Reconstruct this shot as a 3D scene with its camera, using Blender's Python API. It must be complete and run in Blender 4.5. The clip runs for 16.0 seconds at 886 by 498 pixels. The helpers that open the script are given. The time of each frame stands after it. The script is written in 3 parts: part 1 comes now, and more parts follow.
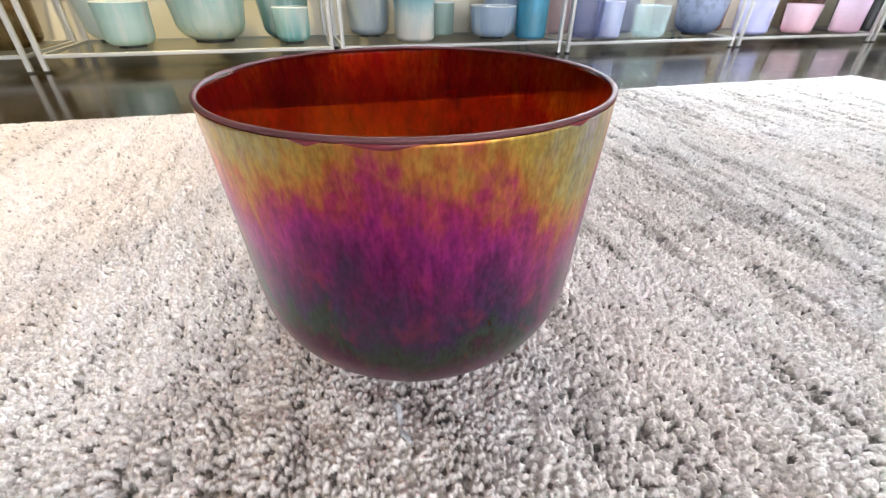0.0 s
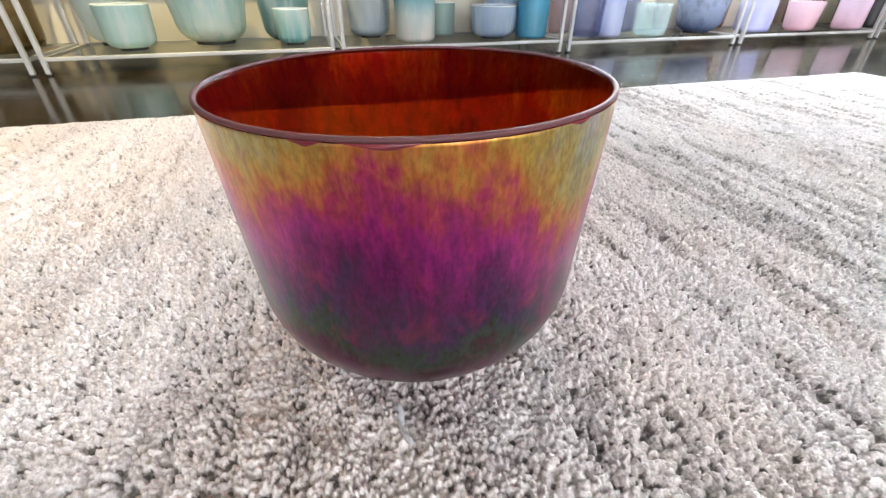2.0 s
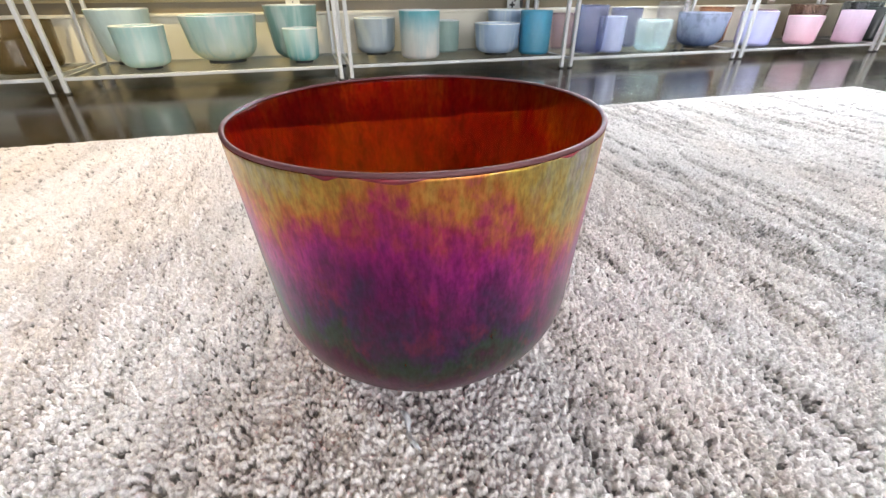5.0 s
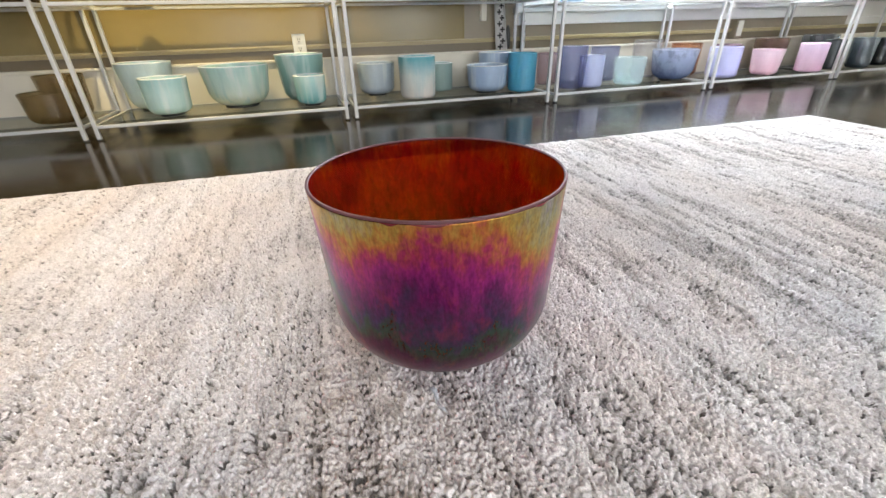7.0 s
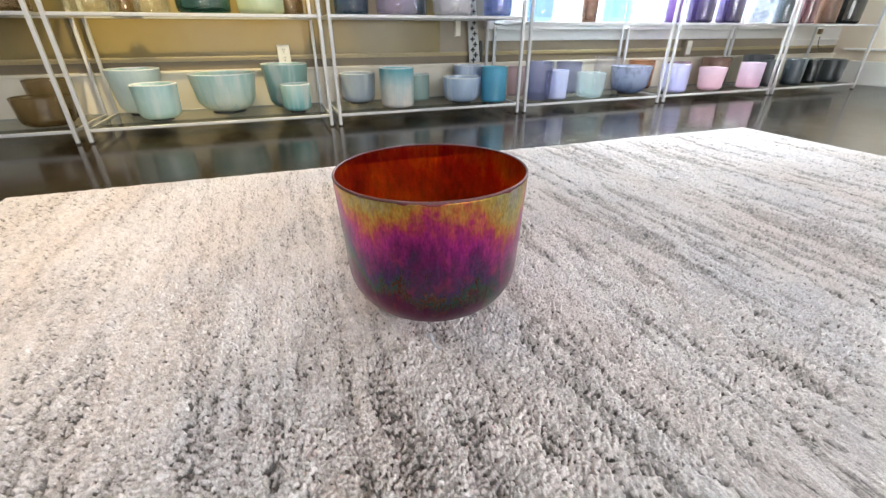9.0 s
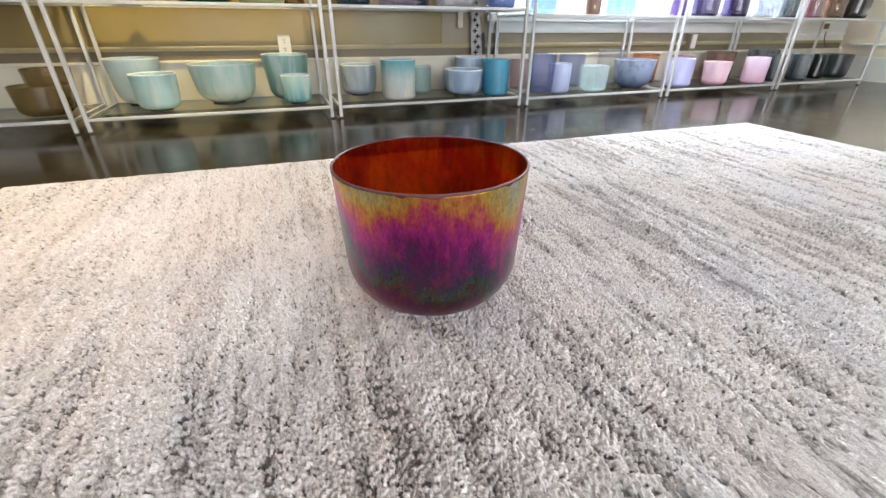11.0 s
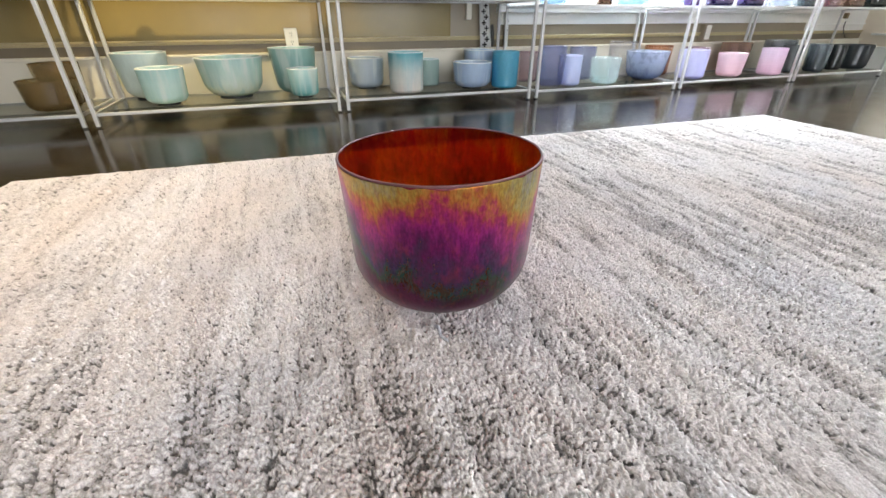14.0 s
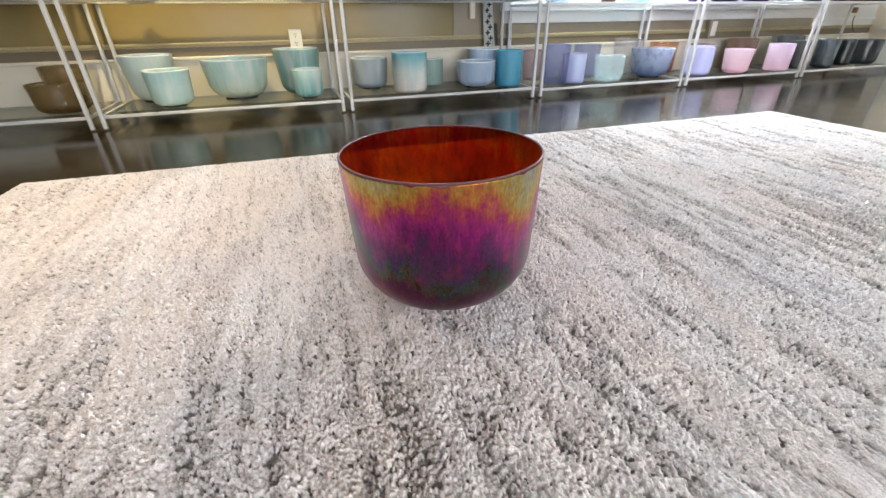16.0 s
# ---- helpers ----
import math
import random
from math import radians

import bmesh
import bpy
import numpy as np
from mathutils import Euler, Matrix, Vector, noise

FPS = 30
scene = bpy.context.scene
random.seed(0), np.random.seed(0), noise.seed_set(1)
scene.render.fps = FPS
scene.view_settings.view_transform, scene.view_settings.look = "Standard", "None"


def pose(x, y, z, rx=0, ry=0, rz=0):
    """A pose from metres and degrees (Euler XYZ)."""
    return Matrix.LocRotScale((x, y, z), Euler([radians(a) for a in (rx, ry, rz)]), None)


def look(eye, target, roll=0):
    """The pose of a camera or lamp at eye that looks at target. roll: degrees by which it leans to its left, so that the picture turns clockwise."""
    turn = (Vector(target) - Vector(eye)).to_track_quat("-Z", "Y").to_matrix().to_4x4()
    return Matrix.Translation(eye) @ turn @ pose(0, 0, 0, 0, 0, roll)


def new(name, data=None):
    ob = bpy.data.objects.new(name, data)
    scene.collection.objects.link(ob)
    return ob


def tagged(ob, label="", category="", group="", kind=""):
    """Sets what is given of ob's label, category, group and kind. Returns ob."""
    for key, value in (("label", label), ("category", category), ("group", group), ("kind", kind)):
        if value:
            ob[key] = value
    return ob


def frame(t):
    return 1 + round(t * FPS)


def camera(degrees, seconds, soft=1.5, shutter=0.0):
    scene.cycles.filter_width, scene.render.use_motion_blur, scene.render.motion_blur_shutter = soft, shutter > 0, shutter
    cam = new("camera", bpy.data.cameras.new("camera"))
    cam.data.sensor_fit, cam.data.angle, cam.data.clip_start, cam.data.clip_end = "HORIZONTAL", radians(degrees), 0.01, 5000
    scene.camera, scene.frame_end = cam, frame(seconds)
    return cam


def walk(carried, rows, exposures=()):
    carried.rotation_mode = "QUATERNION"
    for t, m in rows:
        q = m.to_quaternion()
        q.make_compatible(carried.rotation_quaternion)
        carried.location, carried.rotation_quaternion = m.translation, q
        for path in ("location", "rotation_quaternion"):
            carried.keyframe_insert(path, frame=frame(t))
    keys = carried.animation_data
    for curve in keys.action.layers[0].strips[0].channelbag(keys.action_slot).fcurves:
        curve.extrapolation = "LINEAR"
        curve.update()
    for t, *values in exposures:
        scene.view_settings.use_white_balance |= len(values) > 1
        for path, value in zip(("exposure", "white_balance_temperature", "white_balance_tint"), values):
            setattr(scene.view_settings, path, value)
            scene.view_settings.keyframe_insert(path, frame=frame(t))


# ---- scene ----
cam = camera(93.3, 16.0)
PATH = [
    (0, (0.015, -0.004, 0.354), (0.514, 1.599, -0.733), 0.7),
    (0.5, (0.014, -0.003, 0.352), (0.509, 1.598, -0.74), 0.6),
    (1, (0.015, -0.003, 0.353), (0.507, 1.6, -0.737), 0.4),
    (1.5, (0.017, -0.003, 0.353), (0.508, 1.601, -0.736), 0.4),
    (2, (0.016, -0.003, 0.353), (0.506, 1.603, -0.733), 0.2),
    (2.5, (0.016, -0.001, 0.353), (0.504, 1.607, -0.73), 0.1),
    (3, (0.015, -0.001, 0.352), (0.5, 1.611, -0.727), 0.1),
    (3.5, (0.015, -0.002, 0.354), (0.494, 1.614, -0.722), -0.1),
    (4, (0.015, -0.003, 0.354), (0.491, 1.619, -0.715), -0.2),
    (4.5, (0.014, -0.012, 0.36), (0.488, 1.617, -0.699), -0.3),
    (5, (0.011, -0.023, 0.375), (0.486, 1.616, -0.669), -0.3),
    (5.2, (0.009, -0.028, 0.388), (0.48, 1.61, -0.659), -0.5),
    (7.3, (-0.072, -0.187, 0.467), (0.448, 1.503, -0.468), -1.8),
    (7.5, (-0.087, -0.211, 0.475), (0.444, 1.477, -0.457), -1.8),
    (8, (-0.12, -0.257, 0.479), (0.445, 1.427, -0.441), -1.6),
    (8.5, (-0.134, -0.287, 0.489), (0.474, 1.385, -0.426), -1.0),
    (9, (-0.139, -0.314, 0.498), (0.494, 1.345, -0.424), -0.1),
    (11.5, (-0.133, -0.305, 0.492), (0.491, 1.341, -0.459), 0.4),
    (12, (-0.134, -0.302, 0.49), (0.486, 1.342, -0.465), 0.3),
    (12.5, (-0.132, -0.299, 0.487), (0.481, 1.344, -0.474), 0.2),
    (13, (-0.13, -0.3, 0.484), (0.474, 1.345, -0.48), 0.1),
    (13.5, (-0.131, -0.297, 0.48), (0.466, 1.35, -0.486), 0.1),
    (14, (-0.129, -0.285, 0.479), (0.459, 1.364, -0.487), -0.1),
    (14.5, (-0.124, -0.287, 0.482), (0.458, 1.365, -0.485), -0.2),
    (15, (-0.123, -0.29, 0.48), (0.453, 1.363, -0.487), -0.4),
    (15.5, (-0.123, -0.29, 0.479), (0.445, 1.365, -0.49), -0.6),
    (16, (-0.124, -0.291, 0.477), (0.439, 1.367, -0.49), -0.8),
]
walk(cam, [(t, look(eye, target, roll)) for t, eye, target, roll in PATH], exposures=[(0, 0.78), (5.2, 0.78), (7.3, 0.60), (16, 0.60)])

# ---------------------------------------------------------------- light
world = bpy.data.worlds.new("world")
scene.world = world
world.use_nodes = True
wn = world.node_tree.nodes
sky = wn.new("ShaderNodeTexSky")
sky.sky_type, sky.sun_disc = "NISHITA", False
sky.sun_elevation, sky.sun_rotation = radians(40), radians(160)
wn["Background"].inputs["Strength"].default_value = 0.10
world.node_tree.links.new(sky.outputs[0], wn["Background"].inputs["Color"])


def lamp(name, kind, m, power, colour, size=0.1, size_y=None, cone=None):
    data = bpy.data.lights.new(name, kind)
    data.energy, data.color = power, colour
    if kind == "AREA":
        data.shape, data.size, data.size_y = "RECTANGLE", size, size_y or size
    else:
        data.shadow_soft_size = size
    if cone:
        data.spot_size, data.spot_blend = radians(cone), 0.8
    ob = new(name, data)
    ob.matrix_world = m
    return ob


# daylight of the shop front behind the camera, in its opening
for x, power in ((-0.95, 24), (0.6, 31), (2.15, 42)):
    lamp("shopfront_daylight", "AREA", look((x, -3.42, 1.5), (x, 0.0, 1.0)), power, (0.95, 0.97, 1.0), 0.16, 2.2)
# warm unseen spots above the racks, on the rug and down the display wall
lamp("unseen_spot_light", "SPOT", look((-2.0, 1.45, 2.6), (-0.80, 1.12, 0.0)), 190, (1.0, 0.78, 0.50), 0.20, cone=42)
lamp("unseen_spot_light", "SPOT", look((-0.62, 2.05, 2.72), (-0.46, 2.8, 0.30)), 410, (1.0, 0.80, 0.42), 0.05, cone=47)
# cool fill spot added to brighten the bowls on the right-hand racks
lamp("unseen_spot_light", "SPOT", look((2.3, 1.75, 2.72), (2.5, 2.75, 0.15)), 330, (0.88, 0.94, 1.0), 0.05, cone=42)


# ---------------------------------------------------------------- materials
class Nodes:
    """A node material with short helpers."""

    def __init__(self, name):
        self.mat = bpy.data.materials.new(name)
        self.mat.use_nodes = True
        self.t = self.mat.node_tree
        self.b = self.t.nodes["Principled BSDF"]
        self.out = self.t.nodes["Material Output"]

    def add(self, kind, **props):
        n = self.t.nodes.new(kind)
        for k, v in props.items():
            n.inputs[k.replace("_", " ")].default_value = v
        return n

    def link(self, a, b):
        self.t.links.new(a, b)

    def coords(self, scale=(1, 1, 1), turn=0.0, out="Object"):
        c, m = self.add("ShaderNodeTexCoord"), self.add("ShaderNodeMapping")
        m.inputs["Scale"].default_value = scale
        m.inputs["Rotation"].default_value = (0, 0, radians(turn))
        self.link(c.outputs[out], m.inputs["Vector"])
        return m.outputs[0]

    def noise(self, vector, scale=5.0, detail=4.0, rough=0.55):
        n = self.add("ShaderNodeTexNoise", Scale=scale, Detail=detail, Roughness=rough)
        self.link(vector, n.inputs["Vector"])
        return n.outputs["Fac"]

    def ramp(self, fac, stops):
        n = self.add("ShaderNodeValToRGB")
        e = n.color_ramp.elements
        while len(e) < len(stops):
            e.new(0.5)
        for el, (p, c) in zip(e, stops):
            el.position, el.color = p, (*c, 1) if len(c) == 3 else c
        self.link(fac, n.inputs[0])
        return n.outputs["Color"]

    def mix(self, fac, a, b, mode="MIX"):
        n = self.add("ShaderNodeMix")
        n.data_type, n.blend_type = "RGBA", mode
        for sock, v in ((n.inputs[0], fac), (n.inputs[6], a), (n.inputs[7], b)):
            if hasattr(v, "links"):
                self.link(v, sock)
            else:
                sock.default_value = v if not isinstance(v, tuple) else (*v, 1)
        return n.outputs[2]

    def math(self, op, a, b=0.0, c=0.0):
        n = self.add("ShaderNodeMath")
        n.operation = op
        for sock, v in zip(n.inputs, (a, b, c)):
            if hasattr(v, "links"):
                self.link(v, sock)
            else:
                sock.default_value = v
        return n.outputs[0]

    def bump(self, height, strength=0.3, distance=0.01):
        n = self.add("ShaderNodeBump", Strength=strength, Distance=distance)
        self.link(height, n.inputs["Height"])
        self.link(n.outputs[0], self.b.inputs["Normal"])
        return n.outputs[0]

    def set(self, **props):
        for k, v in props.items():
            s = self.b.inputs[k.replace("_", " ")]
            if hasattr(v, "links"):
                self.link(v, s)
            else:
                s.default_value = (*v, 1) if isinstance(v, tuple) and len(v) == 3 else v
        return self

    def blend(self, fac, a, b):
        n = self.add("ShaderNodeMixShader")
        if hasattr(fac, "links"):
            self.link(fac, n.inputs[0])
        else:
            n.inputs[0].default_value = fac
        self.link(a, n.inputs[1])
        self.link(b, n.inputs[2])
        self.link(n.outputs[0], self.out.inputs["Surface"])
        return n.outputs[0]


def painted(name, colour, rough=0.4, vary=0.12, scale=3.0, bump=0.05, metallic=0.0):
    m = Nodes(name)
    v = m.coords()
    n1, n2 = m.noise(v, scale, 5), m.noise(v, scale * 40, 3)
    dark = tuple(c * (1 - vary) for c in colour)
    light = tuple(min(1, c * (1 + vary * 0.6)) for c in colour)
    m.set(Base_Color=m.ramp(n1, [(0.3, dark), (0.7, light)]), Metallic=metallic)
    m.set(Roughness=m.math("MULTIPLY_ADD", n2, 0.06, rough - 0.03))
    m.bump(n2, bump, 0.002)
    return m.mat


# strip between skirting and moulding, a darker brown than the wall
M_BROWN_BAND = painted("dark_brown_band", (0.17, 0.135, 0.085), 0.45, 0.12, 2.5, 0.06)
M_WALL = painted("tan_wall_paint", (0.25, 0.19, 0.072), 0.25, 0.10, 2.0, 0.008)
M_BASE = painted("cream_baseboard_paint", (0.72, 0.67, 0.56), 0.40, 0.08, 2.5, 0.05)
M_TRIM = painted("white_trim_paint", (0.78, 0.78, 0.76), 0.35, 0.06, 3.0, 0.04)
M_CEIL = painted("grey_ceiling_paint", (0.70, 0.69, 0.67), 0.7, 0.05, 1.5, 0.05)
M_RACK = painted("white_powder_coat", (0.60, 0.60, 0.60), 0.32, 0.06, 9.0, 0.06)
M_PLASTIC = painted("ivory_plastic", (0.78, 0.76, 0.70), 0.35, 0.05, 12.0, 0.02)
M_DARK = painted("dark_rubber", (0.035, 0.037, 0.035), 0.55, 0.15, 20.0, 0.05)
M_SLOT = painted("black_slot", (0.02, 0.02, 0.02), 0.6, 0.1, 20.0, 0.02)
M_TAN = painted("grey_tan_wall_paint", (0.28, 0.235, 0.17), 0.35, 0.08, 2.0, 0.01)
# wall tan made paler: the moulding's bright top edge is in its colour
M_MOULD_LIT = painted("highlighted_tan_moulding", (0.42, 0.34, 0.185), 0.28, 0.08, 3.0, 0.02)
M_BEIGE = painted("beige_wall_paint", (0.74, 0.65, 0.53), 0.45, 0.06, 1.6, 0.05)
M_LIGHTWALL = painted("pale_wall_paint", (0.72, 0.71, 0.68), 0.5, 0.05, 1.6, 0.05)


def floor_material():
    m = Nodes("polished_dark_concrete")
    v = m.coords()
    big, mid, fine = m.noise(v, 1.3, 6, 0.6), m.noise(v, 6.0, 6, 0.65), m.noise(v, 90.0, 3)
    c = m.ramp(big, [(0.32, (0.009, 0.007, 0.005)), (0.5, (0.021, 0.016, 0.011)), (0.7, (0.052, 0.040, 0.027))])
    c2 = m.ramp(mid, [(0.35, (0.45, 0.43, 0.40)), (0.7, (1.25, 1.2, 1.1))])
    m.set(Base_Color=m.mix(1.0, c, c2, "MULTIPLY"))
    m.set(Roughness=m.math("MULTIPLY_ADD", mid, 0.16, 0.06), Specular_IOR_Level=0.30)
    m.set(Coat_Weight=0.0, Coat_Roughness=0.06)
    m.bump(m.math("ADD", m.math("MULTIPLY", mid, 1.0), m.math("MULTIPLY", fine, 0.05)), 0.03, 0.01)
    return m.mat


def rug_material():
    m = Nodes("cream_grey_wool_pile")
    tone = m.add("ShaderNodeAttribute")
    tone.attribute_name = "yarn_gap_tone"
    fibre = m.noise(m.coords((1, 1, 1)), 420.0, 3, 0.65)
    grain = m.noise(m.coords((1, 0.8, 1)), 190.0, 3, 0.6)
    band = m.noise(m.coords((4.0, 1.0, 1)), 1.0, 4, 0.6)
    blot = m.noise(m.coords((1, 1, 1)), 3.1, 4, 0.6)
    streak = m.noise(m.coords((60, 4.5, 1)), 1.0, 3, 0.6)
    t = m.math("ADD", tone.outputs["Fac"], m.math("MULTIPLY_ADD", grain, 0.9, -0.45))
    t = m.math("ADD", t, m.math("MULTIPLY_ADD", streak, 0.4, -0.20))
    c = m.ramp(t, [(0.08, (0.18, 0.173, 0.172)), (0.40, (0.36, 0.335, 0.322)), (0.66, (0.63, 0.585, 0.570)), (0.92, (0.80, 0.754, 0.742))])
    c = m.mix(m.ramp(band, [(0.44, (0, 0, 0)), (0.70, (0.45, 0.45, 0.45))]), c, m.mix(1.0, c, (0.90, 0.80, 0.72), "MULTIPLY"))
    c = m.mix(m.ramp(blot, [(0.50, (0, 0, 0)), (0.72, (0.7, 0.7, 0.7))]), c, m.mix(1.0, c, (0.80, 0.83, 0.88), "MULTIPLY"))
    c = m.mix(1.0, c, m.ramp(fibre, [(0.34, (0.78, 0.775, 0.77)), (0.60, (1.08, 1.08, 1.08))]), "MULTIPLY")
    m.set(Base_Color=c, Roughness=0.95, Specular_IOR_Level=0.1, Sheen_Weight=0.08, Sheen_Roughness=0.5)
    m.bump(m.math("ADD", m.math("MULTIPLY", fibre, 0.5), grain), 0.9, 0.003)
    return m.mat


def quartz(name, low, high, cover=1.0, rough=0.4, marble=0.0, tint=None, mid=None, streak=0.0):
    """Singing-bowl quartz: colour from foot to rim; cover below 1 lets the light through."""
    m = Nodes(name)
    c = m.add("ShaderNodeTexCoord")
    sep = m.add("ShaderNodeSeparateXYZ")
    m.link(c.outputs["Generated"], sep.inputs[0])
    cloud = m.noise(m.coords((1, 1, 0.35)), 17.0, 4, 0.6)
    fine = m.noise(m.coords((1, 1, 0.25)), 70.0, 4, 0.65)
    z = m.math("ADD", sep.outputs["Z"], m.math("MULTIPLY_ADD", cloud, 0.36, -0.18))
    stops = [(0.08, low), (0.55, mid), (0.95, high)] if mid else [(0.10, low), (0.92, high)]
    col = m.ramp(z, stops)
    col = m.mix(1.0, col, m.ramp(fine, [(0.25, (0.95, 0.95, 0.95)), (0.7, (1.03, 1.03, 1.03))]), "MULTIPLY")
    if streak:
        bands = m.noise(m.coords((1, 1, 0.08)), 15.0, 3, 0.55)
        col = m.mix(m.ramp(bands, [(0.50, (0, 0, 0)), (0.60, (streak, streak, streak))]), col, (0.92, 0.96, 0.95))
        col = m.mix(m.ramp(bands, [(0.34, (streak, streak, streak)), (0.46, (0, 0, 0))]), col, tuple(k * 0.86 for k in high))
    if marble:
        veins = m.noise(m.coords((1, 1, 1)), 16.0, 6, 0.7)
        col = m.mix(m.math("MULTIPLY", m.ramp(veins, [(0.48, (0, 0, 0)), (0.60, (1, 1, 1))]), marble), col, (0.10, 0.12, 0.22))
    m.set(Coat_IOR=1.9)
    m.set(Base_Color=col, Roughness=rough, Coat_Weight=0.8 if rough > 0.3 else 1.0, Coat_Roughness=0.035 if rough > 0.3 else 0.02)
    m.bump(fine, 0.04, 0.002)
    if cover < 1:
        glass = m.add("ShaderNodeBsdfTransparent", Color=(*(k ** 0.5 for k in tint or high), 1))
        edge = m.add("ShaderNodeLayerWeight", Blend=0.35)
        fac = m.math("MULTIPLY_ADD", cloud, 0.3 * cover, 0.85 * cover)
        m.blend(m.math("MULTIPLY_ADD", edge.outputs["Facing"], 0.25, fac), glass.outputs[0], m.b.outputs[0])
    else:
        soft = m.add("ShaderNodeBsdfTranslucent")
        m.link(col, soft.inputs["Color"])
        m.blend(0.42, m.b.outputs[0], soft.outputs[0])
    return m.mat


def ruby_outer():
    """Ruby quartz with an iridescent metal film: gold at the lip, magenta, then green and blue low down."""
    m = Nodes("iridescent_ruby_film")
    c = m.add("ShaderNodeTexCoord")
    sep = m.add("ShaderNodeSeparateXYZ")
    m.link(c.outputs["Object"], sep.inputs[0])
    rel = m.math("MULTIPLY", sep.outputs["Z"], 1 / 0.2676)
    lobes = m.noise(m.coords((1, 1, 0.7)), 10.0, 4, 0.6)
    brush = m.noise(m.coords((1, 1, 0.24)), 95.0, 4, 0.65)
    mottle = m.noise(m.coords((1, 1, 0.55)), 46.0, 4, 0.65)
    speck = m.noise(m.coords((1, 1, 0.45)), 280.0, 3, 0.6)
    z = m.math("ADD", rel, m.math("MULTIPLY_ADD", lobes, 0.80, -0.40))
    z = m.math("ADD", z, m.math("MULTIPLY_ADD", brush, 0.13, -0.065))
    z = m.math("ADD", z, m.math("MULTIPLY_ADD", mottle, 0.34, -0.17))
    drift = m.math("ADD", m.math("MULTIPLY", sep.outputs["X"], 0.50), m.math("MULTIPLY", sep.outputs["Y"], -0.40))
    z = m.math("ADD", z, m.math("ADD", drift, -0.11))
    broad = m.noise(m.coords((1, 1, 1)), 5.0, 1, 0.5)
    z = m.math("ADD", z, m.math("MULTIPLY_ADD", broad, 0.5, -0.25))
    film = m.ramp(z, [
        (0.00, (0.13, 0.015, 0.075)), (0.10, (0.11, 0.028, 0.085)), (0.16, (0.07, 0.075, 0.065)), (0.22, (0.04, 0.11, 0.08)), (0.30, (0.08, 0.05, 0.16)),
        (0.43, (0.22, 0.020, 0.18)), (0.58, (0.46, 0.026, 0.28)), (0.68, (0.58, 0.05, 0.15)), (0.76, (0.68, 0.23, 0.05)),
        (0.84, (0.60, 0.42, 0.07)), (0.93, (0.47, 0.45, 0.18)), (1.04, (0.46, 0.45, 0.40))])
    film = m.mix(1.0, film, m.ramp(speck, [(0.36, (0.78, 0.76, 0.76)), (0.62, (1.16, 1.16, 1.16))]), "MULTIPLY")
    film = m.mix(1.0, film, m.ramp(brush, [(0.34, (0.82, 0.80, 0.82)), (0.62, (1.10, 1.10, 1.10))]), "MULTIPLY")
    film = m.mix(m.ramp(mottle, [(0.54, (0, 0, 0)), (0.70, (0.35, 0.35, 0.35))]), film, (0.56, 0.08, 0.07))
    patch = m.ramp(m.noise(m.coords((1, 1, 0.8)), 8.5, 3, 0.55), [(0.47, (0, 0, 0)), (0.62, (0.6, 0.6, 0.6))])
    low = m.ramp(m.math("ADD", rel, m.math("MULTIPLY_ADD", brush, 0.2, -0.1)), [(0.04, (0, 0, 0)), (0.20, (0.9, 0.9, 0.9)), (0.40, (0.9, 0.9, 0.9)), (0.66, (0, 0, 0))])
    film = m.mix(m.mix(1.0, patch, low, "MULTIPLY"), film, m.mix(m.ramp(mottle, [(0.42, (0, 0, 0)), (0.58, (1, 1, 1))]), (0.05, 0.11, 0.07), (0.12, 0.08, 0.13)))
    film = m.mix(1.0, film, (0.90, 0.90, 0.90), "MULTIPLY")
    m.set(Base_Color=film, Metallic=0.85, Roughness=0.34, Coat_Weight=0.7, Coat_Roughness=0.05)
    m.bump(m.math("ADD", m.math("ADD", brush, mottle), m.math("MULTIPLY", speck, 0.4)), 0.12, 0.002)
    see = m.add("ShaderNodeBsdfTransparent")
    m.link(m.ramp(lobes, [(0.35, (0.74, 0.11, 0.03)), (0.65, (0.88, 0.30, 0.05))]), see.inputs["Color"])
    edge = m.add("ShaderNodeLayerWeight", Blend=0.25)
    m.blend(m.math("MULTIPLY_ADD", edge.outputs["Facing"], 0.38, 0.60), see.outputs[0], m.b.outputs[0])
    return m.mat


def ruby_inner():
    m = Nodes("clear_ruby_quartz")
    turned = m.add("ShaderNodeMapping")
    turned.inputs["Rotation"].default_value = (0.0, radians(38), radians(20))
    turned.inputs["Scale"].default_value = (1, 1, 0.22)
    m.link(m.add("ShaderNodeTexCoord").outputs["Object"], turned.inputs["Vector"])
    swirl = m.noise(turned.outputs[0], 22.0, 5, 0.62)
    cloud = m.noise(m.coords((1, 1, 0.6)), 7.0, 2, 0.5)
    dust = m.noise(m.coords((1, 1, 1)), 160.0, 2, 0.5)
    see = m.add("ShaderNodeBsdfTransparent")
    c = m.ramp(m.math("ADD", m.math("MULTIPLY", swirl, 0.6), m.math("MULTIPLY", cloud, 0.4)), [(0.36, (0.50, 0.09, 0.05)), (0.50, (0.62, 0.22, 0.06)), (0.64, (0.72, 0.38, 0.08))])
    m.link(c, see.inputs["Color"])
    m.set(Base_Color=(0.20, 0.010, 0.012), Roughness=m.math("MULTIPLY_ADD", dust, 0.1, 0.08), Specular_IOR_Level=0.25)
    m.blend(0.10, see.outputs[0], m.b.outputs[0])
    return m.mat


